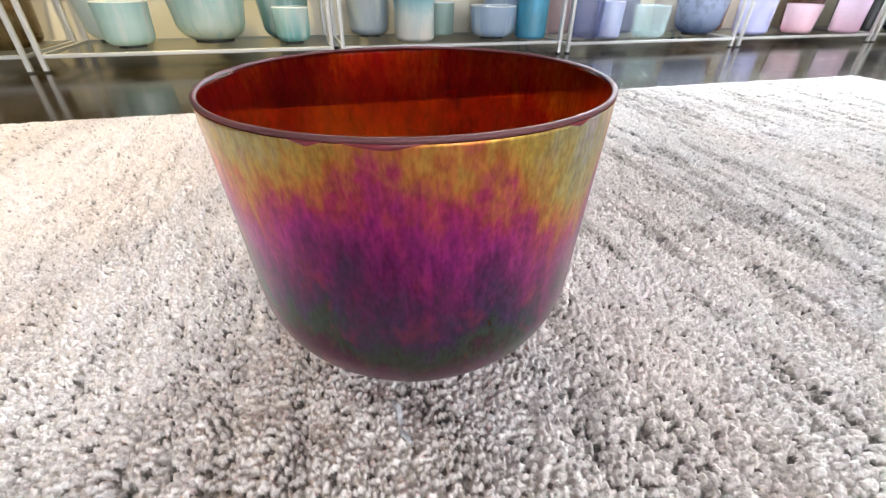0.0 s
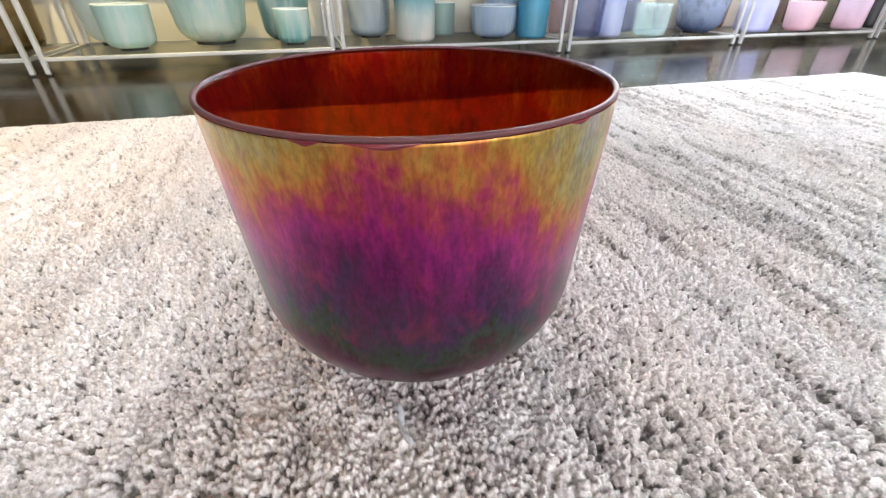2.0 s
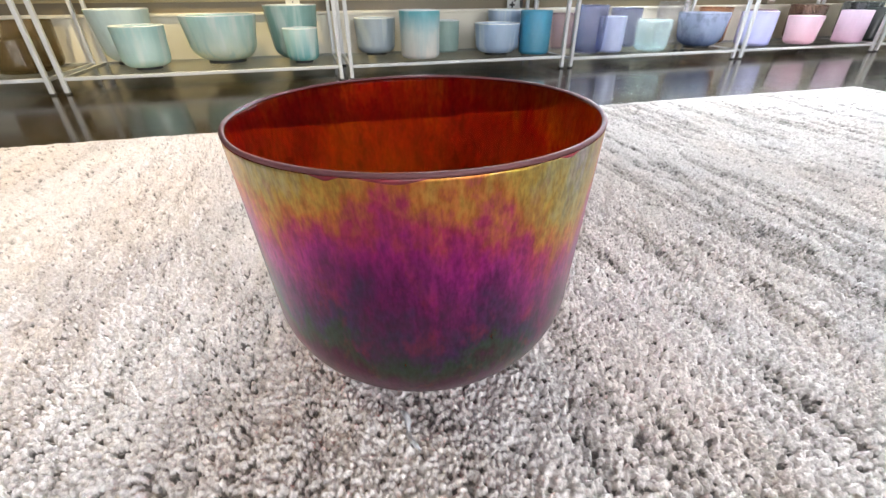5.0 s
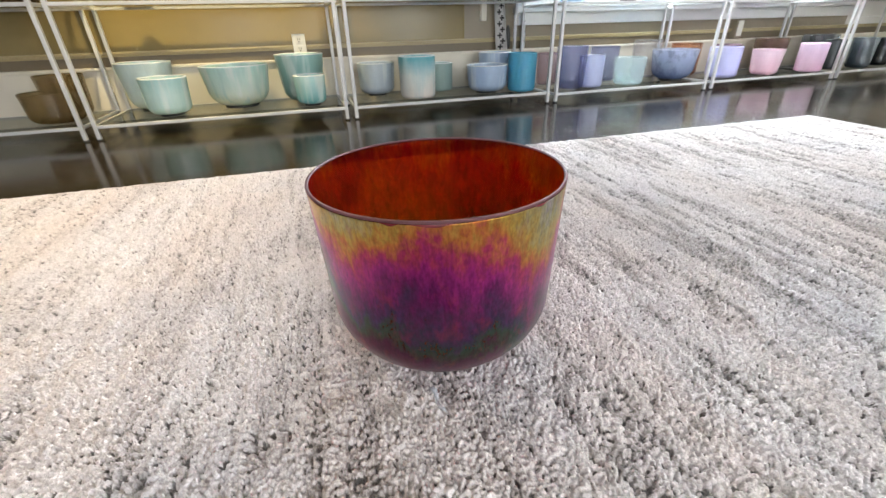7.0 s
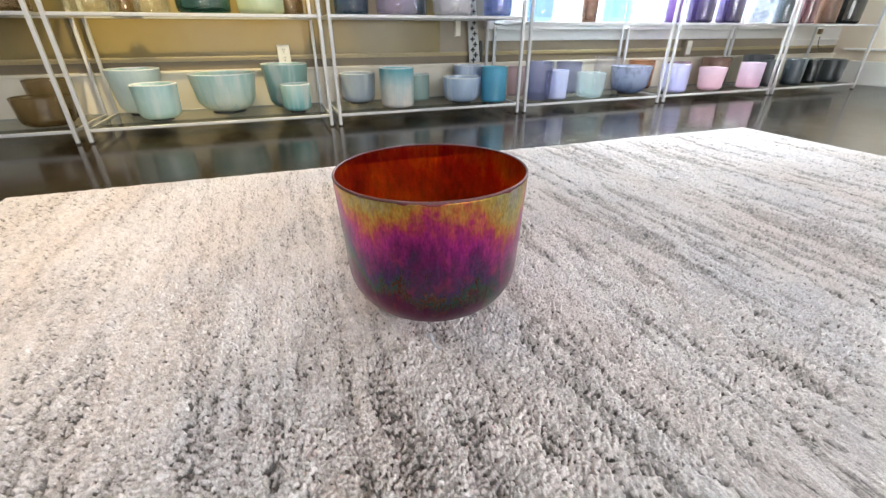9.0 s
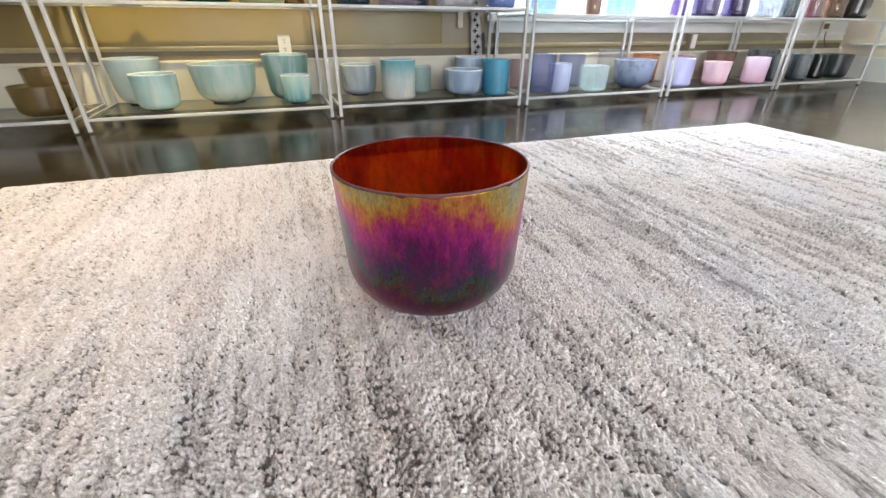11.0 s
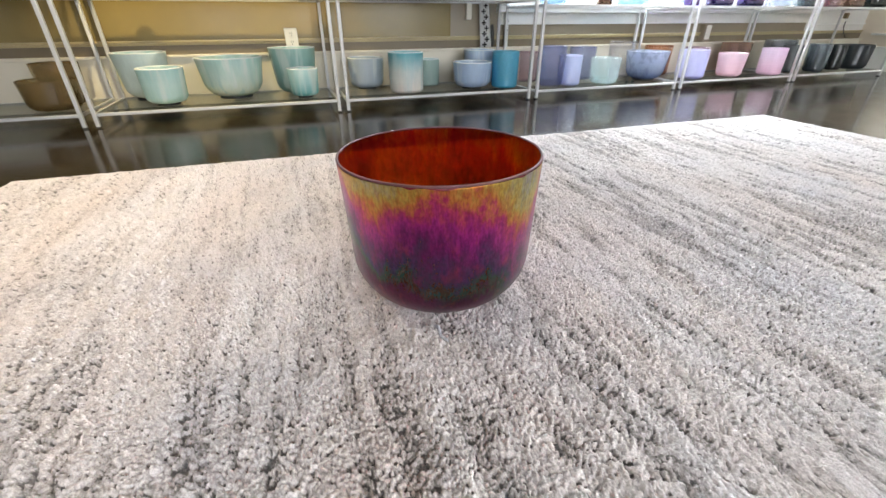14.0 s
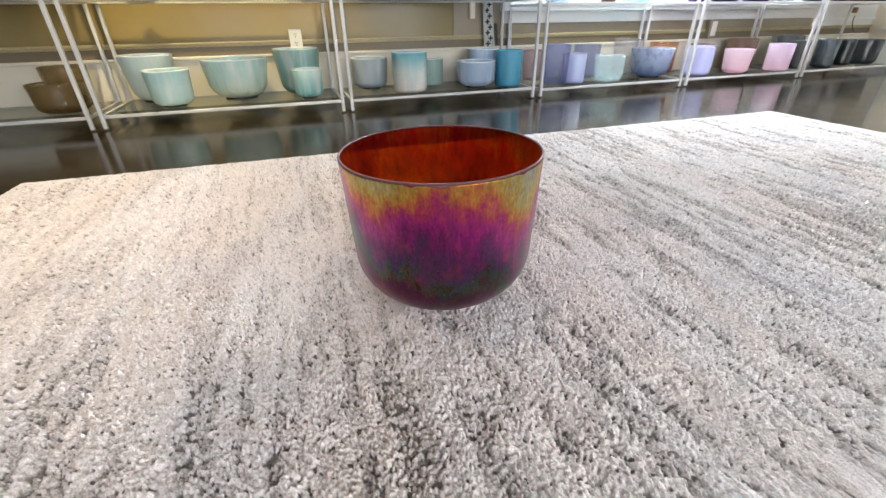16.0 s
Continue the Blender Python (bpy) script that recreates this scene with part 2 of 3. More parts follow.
def glass_sheet(name, colour, gloss):
    m = Nodes(name)
    n = m.noise(m.coords(), 8.0, 4, 0.6)
    see = m.add("ShaderNodeBsdfTransparent", Color=(*colour, 1))
    m.set(Base_Color=(0.10, 0.12, 0.11), Specular_IOR_Level=0.9)
    m.set(Roughness=m.math("MULTIPLY_ADD", n, 0.08, 0.03))
    m.blend(gloss, see.outputs[0], m.b.outputs[0])
    return m.mat


M_FLOOR, M_RUG = floor_material(), rug_material()
M_RUBY, M_RUBY_IN = ruby_outer(), ruby_inner()
M_RUBY_RIM = painted("ground_ruby_lip", (0.11, 0.034, 0.040), 0.65, 0.25, 25.0, 0.1)
M_LIP = painted("white_frosted_lip", (0.84, 0.88, 0.88), 0.4, 0.05, 20.0, 0.05)
M_SHELF = glass_sheet("shelf_glass", (0.93, 0.93, 0.90), 0.16)
M_PANE = glass_sheet("window_glass", (0.97, 0.98, 0.98), 0.06)


# ---------------------------------------------------------------- mesh helpers
def mesh_of(name, bm, *mats, smooth=False):
    me = bpy.data.meshes.new(name)
    bm.to_mesh(me)
    bm.free()
    for mt in mats:
        me.materials.append(mt)
    if smooth:
        me.polygons.foreach_set("use_smooth", [True] * len(me.polygons))
    return me


def part(name, bm, material, parent, label="", smooth=False):
    ob = new(name, mesh_of(name, bm, material, smooth=smooth))
    ob.parent = parent
    if label:
        ob["label"] = label
    return ob


def box(x0, y0, z0, x1, y1, z1, bevel=0.0, bm=None):
    """A box between two corners, with bevelled edges; added to bm where one is given."""
    b = bmesh.new()
    bmesh.ops.create_cube(b, size=1, matrix=Matrix.Translation(((x0 + x1) / 2, (y0 + y1) / 2, (z0 + z1) / 2)) @ Matrix.Diagonal((x1 - x0, y1 - y0, z1 - z0, 1)))
    if bevel:
        bmesh.ops.bevel(b, geom=b.edges[:], offset=bevel, segments=2, affect="EDGES", profile=0.6)
    if bm is None:
        return b
    me = bpy.data.meshes.new("tmp")
    b.to_mesh(me)
    b.free()
    bm.from_mesh(me)
    bpy.data.meshes.remove(me)
    return bm


def lathe(profile, steps=64, split=None):
    """Turns (radius, height) pairs about z. Faces from row number split on take the second material."""
    bm = bmesh.new()
    rings = []
    for r, z in profile:
        if r < 1e-5:
            rings.append([bm.verts.new((0, 0, z))])
        else:
            rings.append([bm.verts.new((r * math.cos(2 * math.pi * k / steps), r * math.sin(2 * math.pi * k / steps), z)) for k in range(steps)])
    for i, (a, b) in enumerate(zip(rings, rings[1:])):
        for k in range(steps):
            j = (k + 1) % steps
            if len(a) == 1:
                f = bm.faces.new((a[0], b[j], b[k]))
            elif len(b) == 1:
                f = bm.faces.new((a[k], a[j], b[0]))
            else:
                f = bm.faces.new((a[k], a[j], b[j], b[k]))
            if split is not None and i >= split:
                f.material_index = 1
    bmesh.ops.recalc_face_normals(bm, faces=bm.faces[:])
    return bm


def structure(name, bm, material, label, category="", smooth=False):
    return tagged(new(name, mesh_of(name, bm, material, smooth=smooth)), label, category or name.split("_")[0], kind="structure")


# ---------------------------------------------------------------- the room
XL, XR, YB, YF, TOP = -3.6, 5.62, 2.87, -3.5, 2.9
WX0, WX1, WZ0, WZ1 = 1.50, 4.74, 0.555, 2.35
structure("floor", box(XL - 0.2, YF - 0.2, -0.12, XR + 0.2, YB + 0.2, 0.0), M_FLOOR, "dark polished concrete floor with brown mottling", "floor")
structure("ceiling", box(XL - 0.2, YF - 0.2, TOP, XR + 0.2, YB + 0.2, TOP + 0.12), M_CEIL, "plain light grey painted ceiling", "ceiling")

# opening of the added high window, out of view
VX0, VX1, VZ0, VZ1 = 0.20, 0.95, 1.22, 2.25
bm = box(XL - 0.2, YB, 0, VX0, YB + 0.2, TOP)
box(VX0, YB, 0, VX1, YB + 0.2, VZ0, bm=bm)
box(VX0, YB, VZ1, VX1, YB + 0.2, TOP, bm=bm)
box(VX1, YB, 0, 1.05, YB + 0.2, TOP, bm=bm)
structure("wall_north", bm, M_WALL, "gold tan semi-gloss wall behind the display racks", "wall")
bm = box(1.05, YB, 0, WX0, YB + 0.2, TOP)
box(WX0, YB, 0, WX1, YB + 0.2, WZ0, bm=bm)
box(WX0, YB, WZ1, WX1, YB + 0.2, TOP, bm=bm)
structure("wall_north_window", bm, M_TAN, "grey tan wall below and around the wide window", "wall")
structure("wall_north_corner", box(WX1, YB, 0, XR + 0.2, YB + 0.2, TOP), M_LIGHTWALL, "pale wall between window and corner", "wall")
structure("wall_west", box(XL - 0.2, YF, 0, XL, YB, TOP), M_BEIGE, "plain beige side wall", "wall")
bm = box(XL - 0.2, YF - 0.2, 0, -1.6, YF, TOP)
box(2.8, YF - 0.2, 0, XR + 0.2, YF, TOP, bm=bm)
box(-1.6, YF - 0.2, 0, 2.8, YF, 0.3, bm=bm)
box(-1.6, YF - 0.2, 2.7, 2.8, YF, TOP, bm=bm)
structure("wall_south", bm, M_LIGHTWALL, "pale wall with a wide shop-front opening", "wall")
structure("wall_east", box(XR, YF, 0, XR + 0.2, YB, TOP), M_BEIGE, "beige end wall with a pale skirting", "wall")
bm = box(XR - 0.022, YF, 0, XR, YB - 0.024, 0.20, 0.003)
box(XR - 0.034, YF, 0.20, XR, YB - 0.024, 0.222, 0.004, bm=bm)
structure("baseboard_east", bm, M_TRIM, "white moulded skirting along the end wall", "baseboard")

bm = box(XL, YB - 0.022, 0, XR, YB, 0.272, 0.003)
box(XL, YB - 0.034, 0.272, XR, YB, 0.290, 0.005, bm=bm)
structure("baseboard_north", bm, M_BASE, "tall cream skirting board with a rounded top ledge", "baseboard")
bm = box(XL, YB - 0.020, 0.352, XR, YB, 0.366, 0.004)
box(XL, YB - 0.011, 0.340, XR, YB, 0.352, 0.003, bm=bm)
structure("trim_rail", bm, M_MOULD_LIT, "narrow tan moulding along the wall, paled for its top highlight", "trim")
structure("trim_band", box(XL, YB - 0.005, 0.290, XR, YB, 0.340), M_BROWN_BAND, "dark brown band between skirting and moulding", "trim")
structure("trim_wall_joint", box(1.046, YB - 0.004, 0.366, 1.054, YB, TOP), M_WALL, "thin upright joint strip of the wall panels", "trim")

# the wide window: casing, sill, apron, mullions, panes
win = tagged(new("window_1"), "wide white-cased window letting in cool daylight", "window", kind="structure")
part("window_apron", box(WX0 - 0.06, YB - 0.030, 0.437, WX1 + 0.06, YB - 0.001, 0.513, 0.004), M_TRIM, win, "white apron board below the sill")
part("window_sill", box(WX0 - 0.09, YB - 0.075, 0.513, WX1 + 0.09, YB + 0.10, 0.552, 0.008), M_TRIM, win, "thick white window sill")
part("casing", box(WX0 - 0.085, YB - 0.026, 0.552, WX0 + 0.01, YB - 0.001, WZ1 + 0.09, 0.004), M_TRIM, win)
part("casing", box(WX1 - 0.01, YB - 0.026, 0.552, WX1 + 0.085, YB - 0.001, WZ1 + 0.09, 0.004), M_TRIM, win)
part("casing", box(WX0 + 0.01, YB - 0.026, WZ1 - 0.01, WX1 - 0.01, YB - 0.001, WZ1 + 0.09, 0.004), M_TRIM, win)
third = (WX1 - WX0) / 3
for k in range(3):
    a = WX0 + third * k
    pane = part("pane", box(a + 0.05, YB + 0.10, 0.60, a + third - 0.05, YB + 0.106, WZ1 - 0.05), M_PANE, win, "clear window pane")
    pane.visible_shadow = False
    bm = box(a, YB + 0.075, 0.552, a + 0.05, YB + 0.135, WZ1, 0.004)
    box(a + third - 0.05, YB + 0.075, 0.552, a + third, YB + 0.135, WZ1, 0.004, bm=bm)
    box(a + 0.05, YB + 0.075, 0.552, a + third - 0.05, YB + 0.135, 0.60, 0.004, bm=bm)
    box(a + 0.05, YB + 0.075, WZ1 - 0.05, a + third - 0.05, YB + 0.135, WZ1, 0.004, bm=bm)
    part("window_frame", bm, M_TRIM, win)


# unseen window, added so that sky light falls over the racks
added_win = tagged(new("added_window"), "unseen white-framed window added above the racks for back light", "window", kind="structure")
bm = box(VX0, YB + 0.06, VZ0, VX1, YB + 0.13, VZ0 + 0.05, 0.004)
box(VX0, YB + 0.06, VZ1 - 0.05, VX1, YB + 0.13, VZ1, 0.004, bm=bm)
for k in range(4):
    a = VX0 + (VX1 - VX0 - 0.05) * k / 3
    box(a, YB + 0.06, VZ0 + 0.05, a + 0.05, YB + 0.13, VZ1 - 0.05, 0.004, bm=bm)
part("window_frame", bm, M_TRIM, added_win)


def backdrop_material(name, strength, dark, light):
    m = Nodes(name)
    n = m.noise(m.coords((0.5, 1, 0.9)), 1.2, 4)
    e = m.add("ShaderNodeEmission", Strength=strength)
    m.link(m.ramp(n, [(0.35, dark), (0.65, light)]), e.inputs["Color"])
    m.link(e.outputs[0], m.out.inputs["Surface"])
    return m.mat


structure("backdrop_sky", box(-6.0, 5.2, 1.15, 9.0, 5.25, 6.0), backdrop_material("hazy_sky", 25.0, (0.74, 0.87, 1.0), (0.97, 0.985, 1.0)), "bright hazy sky outside the window", "backdrop")
# lower backdrop glows far dimmer, so bowls before it keep their tint
structure("backdrop_ground", box(-6.0, 5.2, -1.0, 9.0, 5.25, 1.15), backdrop_material("dim_lower_glow", 1.15, (0.66, 0.84, 1.0), (0.95, 0.98, 1.0)), "dimmer pale glow added low outside the window", "backdrop")

# ---------------------------------------------------------------- the rug
RUG_YAW = -1.29
RUG_W, RUG_L, PILE = 3.38, 2.60, 0.015


def spaced(stops):
    """Grid lines whose spacing glides between the stops (place, spacing)."""
    at, out = stops[0][0], [stops[0][0]]
    ps, ss = [s[0] for s in stops], [s[1] for s in stops]
    while at < ps[-1]:
        at += float(np.interp(at, ps, ss))
        out.append(min(at, ps[-1]))
    return np.array(out)


def tufts(u, v, su, sv, low, seed):
    """Height 0 to 1 of packed yarn ends of su by sv metres, and which of them are the low dark ones (their share is low)."""
    rng = np.random.default_rng(seed)
    n = 512
    ju, jv, jh, jr = (rng.random((n, n)) for _ in range(4))
    cu, cv = u / su, v / sv
    iu, iv = np.floor(cu).astype(int), np.floor(cv).astype(int)
    best, own = np.full_like(u, -1.0), np.zeros_like(u)
    for du in (-1, 0, 1):
        for dv in (-1, 0, 1):
            a, b = (iu + du) % n, (iv + dv) % n
            d2 = (iu + du + 0.1 + 0.8 * ju[a, b] - cu) ** 2 + (iv + dv + 0.1 + 0.8 * jv[a, b] - cv) ** 2
            h = np.where(jr[a, b] < low, 0.42, 0.70 + 0.30 * jh[a, b]) - 1.25 * d2
            own = np.where(h > best, jr[a, b], own)
            best = np.maximum(best, h)
    return np.clip(best, 0, 1), own


def smooth_noise(u, v, su, sv, seed):
    """Value noise with cells of su by sv metres."""
    rng = np.random.default_rng(seed)
    n = 256
    g = rng.random((n, n))
    a, b = u / su, v / sv
    i, j = np.floor(a).astype(int), np.floor(b).astype(int)
    fa, fb = a - i, b - j
    fa, fb = fa * fa * (3 - 2 * fa), fb * fb * (3 - 2 * fb)
    i0, i1, j0, j1 = i % n, (i + 1) % n, j % n, (j + 1) % n
    return (g[i0, j0] * (1 - fa) + g[i1, j0] * fa) * (1 - fb) + (g[i0, j1] * (1 - fa) + g[i1, j1] * fa) * fb


def make_rug():
    us = spaced([(0, 0.008), (0.40, 0.0055), (0.60, 0.0022), (0.80, 0.0013), (1.60, 0.0013), (2.0, 0.0021), (2.5, 0.0050), (RUG_W, 0.008)])
    vs = spaced([(0, 0.007), (0.55, 0.0042), (0.80, 0.0022), (0.95, 0.0013), (1.46, 0.0013), (1.54, 0.004), (1.62, 0.03), (RUG_L, 0.05)])
    u, v = np.meshgrid(us, vs, indexing="ij")
    wob_u = u + 0.014 * (smooth_noise(u, v, 0.05, 0.07, 3) - 0.5) + 0.006 * (smooth_noise(u, v, 0.014, 0.02, 4) - 0.5)
    edge = np.minimum(np.minimum(u, RUG_W - u), np.minimum(v, RUG_L - v))
    inner = np.clip(edge / 0.06, 0.25, 1)
    # combed streaks: long narrow bands in which low, darker yarn shows
    comb = 0.55 * smooth_noise(wob_u, v, 0.015, 0.16, 11) + 0.45 * smooth_noise(wob_u, v, 0.034, 0.36, 12)
    comb = comb + 0.22 * (smooth_noise(wob_u, v, 0.012, 0.030, 13) - 0.5) + 0.20 * (smooth_noise(u, v, 0.30, 0.35, 16) - 0.5)
    # denser dark bands towards the near left
    comb = comb + 0.12 * np.clip((v - 1.0) / 0.4, 0, 1) * np.clip((1.25 - u) / 0.5, 0, 1)
    band = np.clip((comb - 0.515) / 0.14, 0, 1) * (0.45 + 0.55 * np.clip(np.maximum((u - 0.7) / 0.8, (v - 0.95) / 0.4), 0, 1))
    low = 0.09 + 0.30 * band
    yarn, own = tufts(wob_u, v + 0.003 * smooth_noise(u, v, 0.008, 0.008, 6), 0.0044, 0.0056, low, 5)
    clump = smooth_noise(wob_u, v, 0.011, 0.030, 17) + 0.8 * smooth_noise(wob_u, v, 0.024, 0.045, 14)
    h = 0.0032 + inner * (0.0115 * yarn + 0.0064 * (clump - 0.9) - 0.0022 * band + 0.0042 * (smooth_noise(wob_u, v, 0.035, 0.30, 15) - 0.5))
    # grey yarn mix; the sunken tufts' dark tone also paints shade in the gaps
    tone = np.where(own < low, 0.10 + 0.5 * own, 0.68 + 0.36 * own - 0.34 * band)
    z = (PILE - 0.0098 + h) * np.clip(0.25 + edge / 0.010, 0.25, 1)
    ragged = np.where(edge < 1e-6, 0.004 * (smooth_noise(u, v, 0.012, 0.012, 21) - 0.5), 0)
    z = np.where(edge < 1e-6, 0.001, z)
    co = np.stack([u + ragged, -v + ragged, z], -1).reshape(-1, 3)
    nu, nv = len(us), len(vs)
    i = np.arange(nu * nv).reshape(nu, nv)
    quads = np.stack([i[:-1, :-1], i[:-1, 1:], i[1:, 1:], i[1:, :-1]], -1).reshape(-1, 4)
    me = bpy.data.meshes.new("rug")
    me.vertices.add(len(co))
    me.vertices.foreach_set("co", co.ravel())
    me.loops.add(quads.size)
    me.loops.foreach_set("vertex_index", quads.ravel())
    me.polygons.add(len(quads))
    me.polygons.foreach_set("loop_start", np.arange(0, quads.size, 4))
    me.polygons.foreach_set("use_smooth", np.ones(len(quads), bool))
    me.update(calc_edges=True)
    me.attributes.new("yarn_gap_tone", "FLOAT", "POINT").data.foreach_set("value", tone.ravel().astype(np.float32))
    me.materials.append(M_RUG)
    ob = new("rug", me)
    ob.matrix_world = pose(-1.035, 1.441, 0.0, 0, 0, RUG_YAW)
    return tagged(ob, "cream and grey looped wool rug with combed streaks", "rug")


make_rug()


# ---------------------------------------------------------------- the ruby bowl on the rug
def wall_profile(r_top, r_low, corner, height, thick):
    """Outline of a round-bottomed bowl from the middle of its foot, up the outside, over the lip and down the inside."""
    out = [(0.0, 0.0)]
    for k in range(0, 13):
        a = math.pi / 2 * (1 - k / 12)
        out.append((r_low - corner * (1 - math.cos(a)), corner * (1 - math.sin(a))))
    for s in (0.125, 0.25, 0.375, 0.5, 0.625, 0.75, 0.875, 0.985, 1.0):
        out.append((r_low + (r_top - r_low) * s, corner + (height - thick * 0.4 - corner) * s))
    n_out = len(out) - 1
    out.append((r_top - thick * 0.25, height - thick * 0.08))
    out.append((r_top - thick * 0.75, height - thick * 0.08))
    ri, rl, ci = r_top - thick, r_low - thick, max(corner - thick, 0.01)
    for s in (1.0, 0.985, 0.875, 0.75, 0.625, 0.5, 0.375, 0.25, 0.125, 0.0):
        out.append((rl + (ri - rl) * s, ci + thick + (height - thick * 0.4 - ci - thick) * s))
    for k in range(1, 13):
        a = math.pi / 2 * k / 12
        out.append((rl - ci * (1 - math.cos(a)), thick + ci * (1 - math.sin(a))))
    out.append((0.0, thick))
    return out, n_out


def lip_profile(r_top, height, thick, swell=1.15):
    mid, half = r_top - thick / 2, thick / 2 * swell
    pts = [(mid + half * math.cos(a), height - half * 0.7 + half * 0.9 * math.sin(a)) for a in np.linspace(0, 2 * math.pi, 13)]
    return pts


ruby = tagged(new("singing_bowl"), "ruby red crystal singing bowl with iridescent film, on the rug", "bowl")
prof, cut = wall_profile(0.1728, 0.1632, 0.093, 0.2655, 0.0055)
ob = new("body", mesh_of("body", lathe(prof, 128, cut), M_RUBY, M_RUBY_IN, smooth=True))
ob.parent = ruby
part("rim", lathe(lip_profile(0.1728, 0.2668, 0.0037, 1.15), 128), M_RUBY_RIM, ruby, "mauve ground lip of the bowl", smooth=True)


def drip(angle, width, top, drop):
    """A run of the ruby glaze below the lip, standing a little proud of the wall."""
    bm = bmesh.new()
    rows, n, m = [], 14, 8
    for i in range(n + 1):
        s = i / n * 2 - 1
        low = drop * max(0.0, 1 - s * s) ** 1.2 * (0.88 + 0.12 * math.sin(5 * s + 1))
        row = []
        for j in range(m + 1):
            w = j / m
            z = top - low * w
            bulge = 0.0009 * max(0.0, 1 - s * s) * math.sin(math.pi * min(1.0, 0.1 + 0.9 * w)) + 0.0002
            r = 0.1632 + (0.1728 - 0.1632) * (z - 0.093) / (0.2633 - 0.093) + bulge
            a = radians(angle) + s * width / 2 / 0.1728
            row.append(bm.verts.new((r * math.cos(a), r * math.sin(a), z)))
        rows.append(row)
    for a, b in zip(rows, rows[1:]):
        for j in range(m):
            bm.faces.new((a[j], b[j], b[j + 1], a[j + 1]))
    bmesh.ops.remove_doubles(bm, verts=bm.verts[:], dist=0.00005)
    part("glaze_run", bm, M_GLAZE, ruby, "maroon glaze run below the lip", smooth=True)


M_GLAZE = painted("maroon_glaze", (0.16, 0.02, 0.03), 0.2, 0.3, 60.0, 0.05)
for angle, width, drop in ((-143, 0.024, 0.0035), (-128, 0.050, 0.0040), (-85, 0.026, 0.0035)):
    drip(angle, width, 0.2640, drop)
ruby.matrix_world = pose(0.1043, 0.3798, 0.0160, 0, -0.6, 20)


# a pale strand of wool that has worked loose in front of the bowl
bm = bmesh.new()
ring_rows = []
for k in range(19):
    s = k / 18
    cx, cy = 0.0025 * math.sin(7 * s), 0.024 - 0.048 * s
    rr = 0.0028 * (0.75 + 0.35 * math.sin(23 * s) ** 2) * min(1, 0.35 + 5 * s, 0.35 + 5 * (1 - s)) * (1.35 - 0.5 * s)
    ring_rows.append([bm.verts.new((cx + rr * math.cos(a), cy, 0.002 * math.sin(9 * s) + rr * math.sin(a))) for a in np.linspace(0, 2 * math.pi, 9)[:-1]])
for a, b in zip(ring_rows, ring_rows[1:]):
    for j in range(8):
        bm.faces.new((a[j], a[(j + 1) % 8], b[(j + 1) % 8], b[j]))
strand = tagged(new("wool_strand", mesh_of("wool_strand", bm, painted("pale_blue_wool", (0.62, 0.64, 0.68), 0.9, 0.2, 300.0, 0.4), smooth=True)), "loose pale strand of wool lying on the rug", "yarn")
strand.matrix_world = pose(0.049, 0.226, 0.0200, 0, 0, 8)


# ---------------------------------------------------------------- display racks
FRONT, REAR, POST = 2.286, 2.806, 0.018


def make_rack(x0, x1, low, high):
    """A white tubular rack from x0 to x1 with glass shelves whose tops lie at low and high."""
    rack = tagged(new("display_rack"), "white tubular metal rack with clear glass shelves", "shelving", "display racks along the wall")
    h = POST / 2
    for x in (x0 + h, x1 - h):
        for y in (FRONT + h, REAR - h):
            post = part("post", box(x - h, y - h, 0.006, x + h, y + h, 1.16, 0.0025), M_RACK, rack)
            part("foot", lathe([(0, 0), (0.013, 0), (0.015, 0.003), (0.012, 0.008), (0, 0.008)], 16), M_DARK, post, "small dark levelling foot").matrix_world = Matrix.Translation((x, y, 0))
    for z in (low, high, 1.14):
        for y in (FRONT + 0.002, REAR - POST + 0.002):
            part("rail", box(x0 + POST, y, z - 0.016, x1 - POST, y + 0.014, z - 0.001, 0.002), M_RACK, rack)
        for x in (x0 + 0.002, x1 - POST + 0.002):
            part("side_rail", box(x, FRONT + POST, z - 0.016, x + 0.014, REAR - POST, z - 0.001, 0.002), M_RACK, rack)
        if z < 1.1:
            part("glass_shelf", box(x0 + 0.020, FRONT + 0.018, z - 0.008, x1 - 0.020, REAR - 0.020, z, 0.001), M_SHELF, rack, "clear glass shelf panel")
    return rack


for x0, x1, low, high in ((-2.29, -1.081, 0.072, 0.582), (-1.042, 0.163, 0.072, 0.582), (0.197, 1.409, 0.070, 0.584),
                          (1.450, 2.654, 0.058, 0.555), (2.700, 3.905, 0.058, 0.555), (3.945, 5.100, 0.058, 0.555)):
    make_rack(x0, x1, low, high)


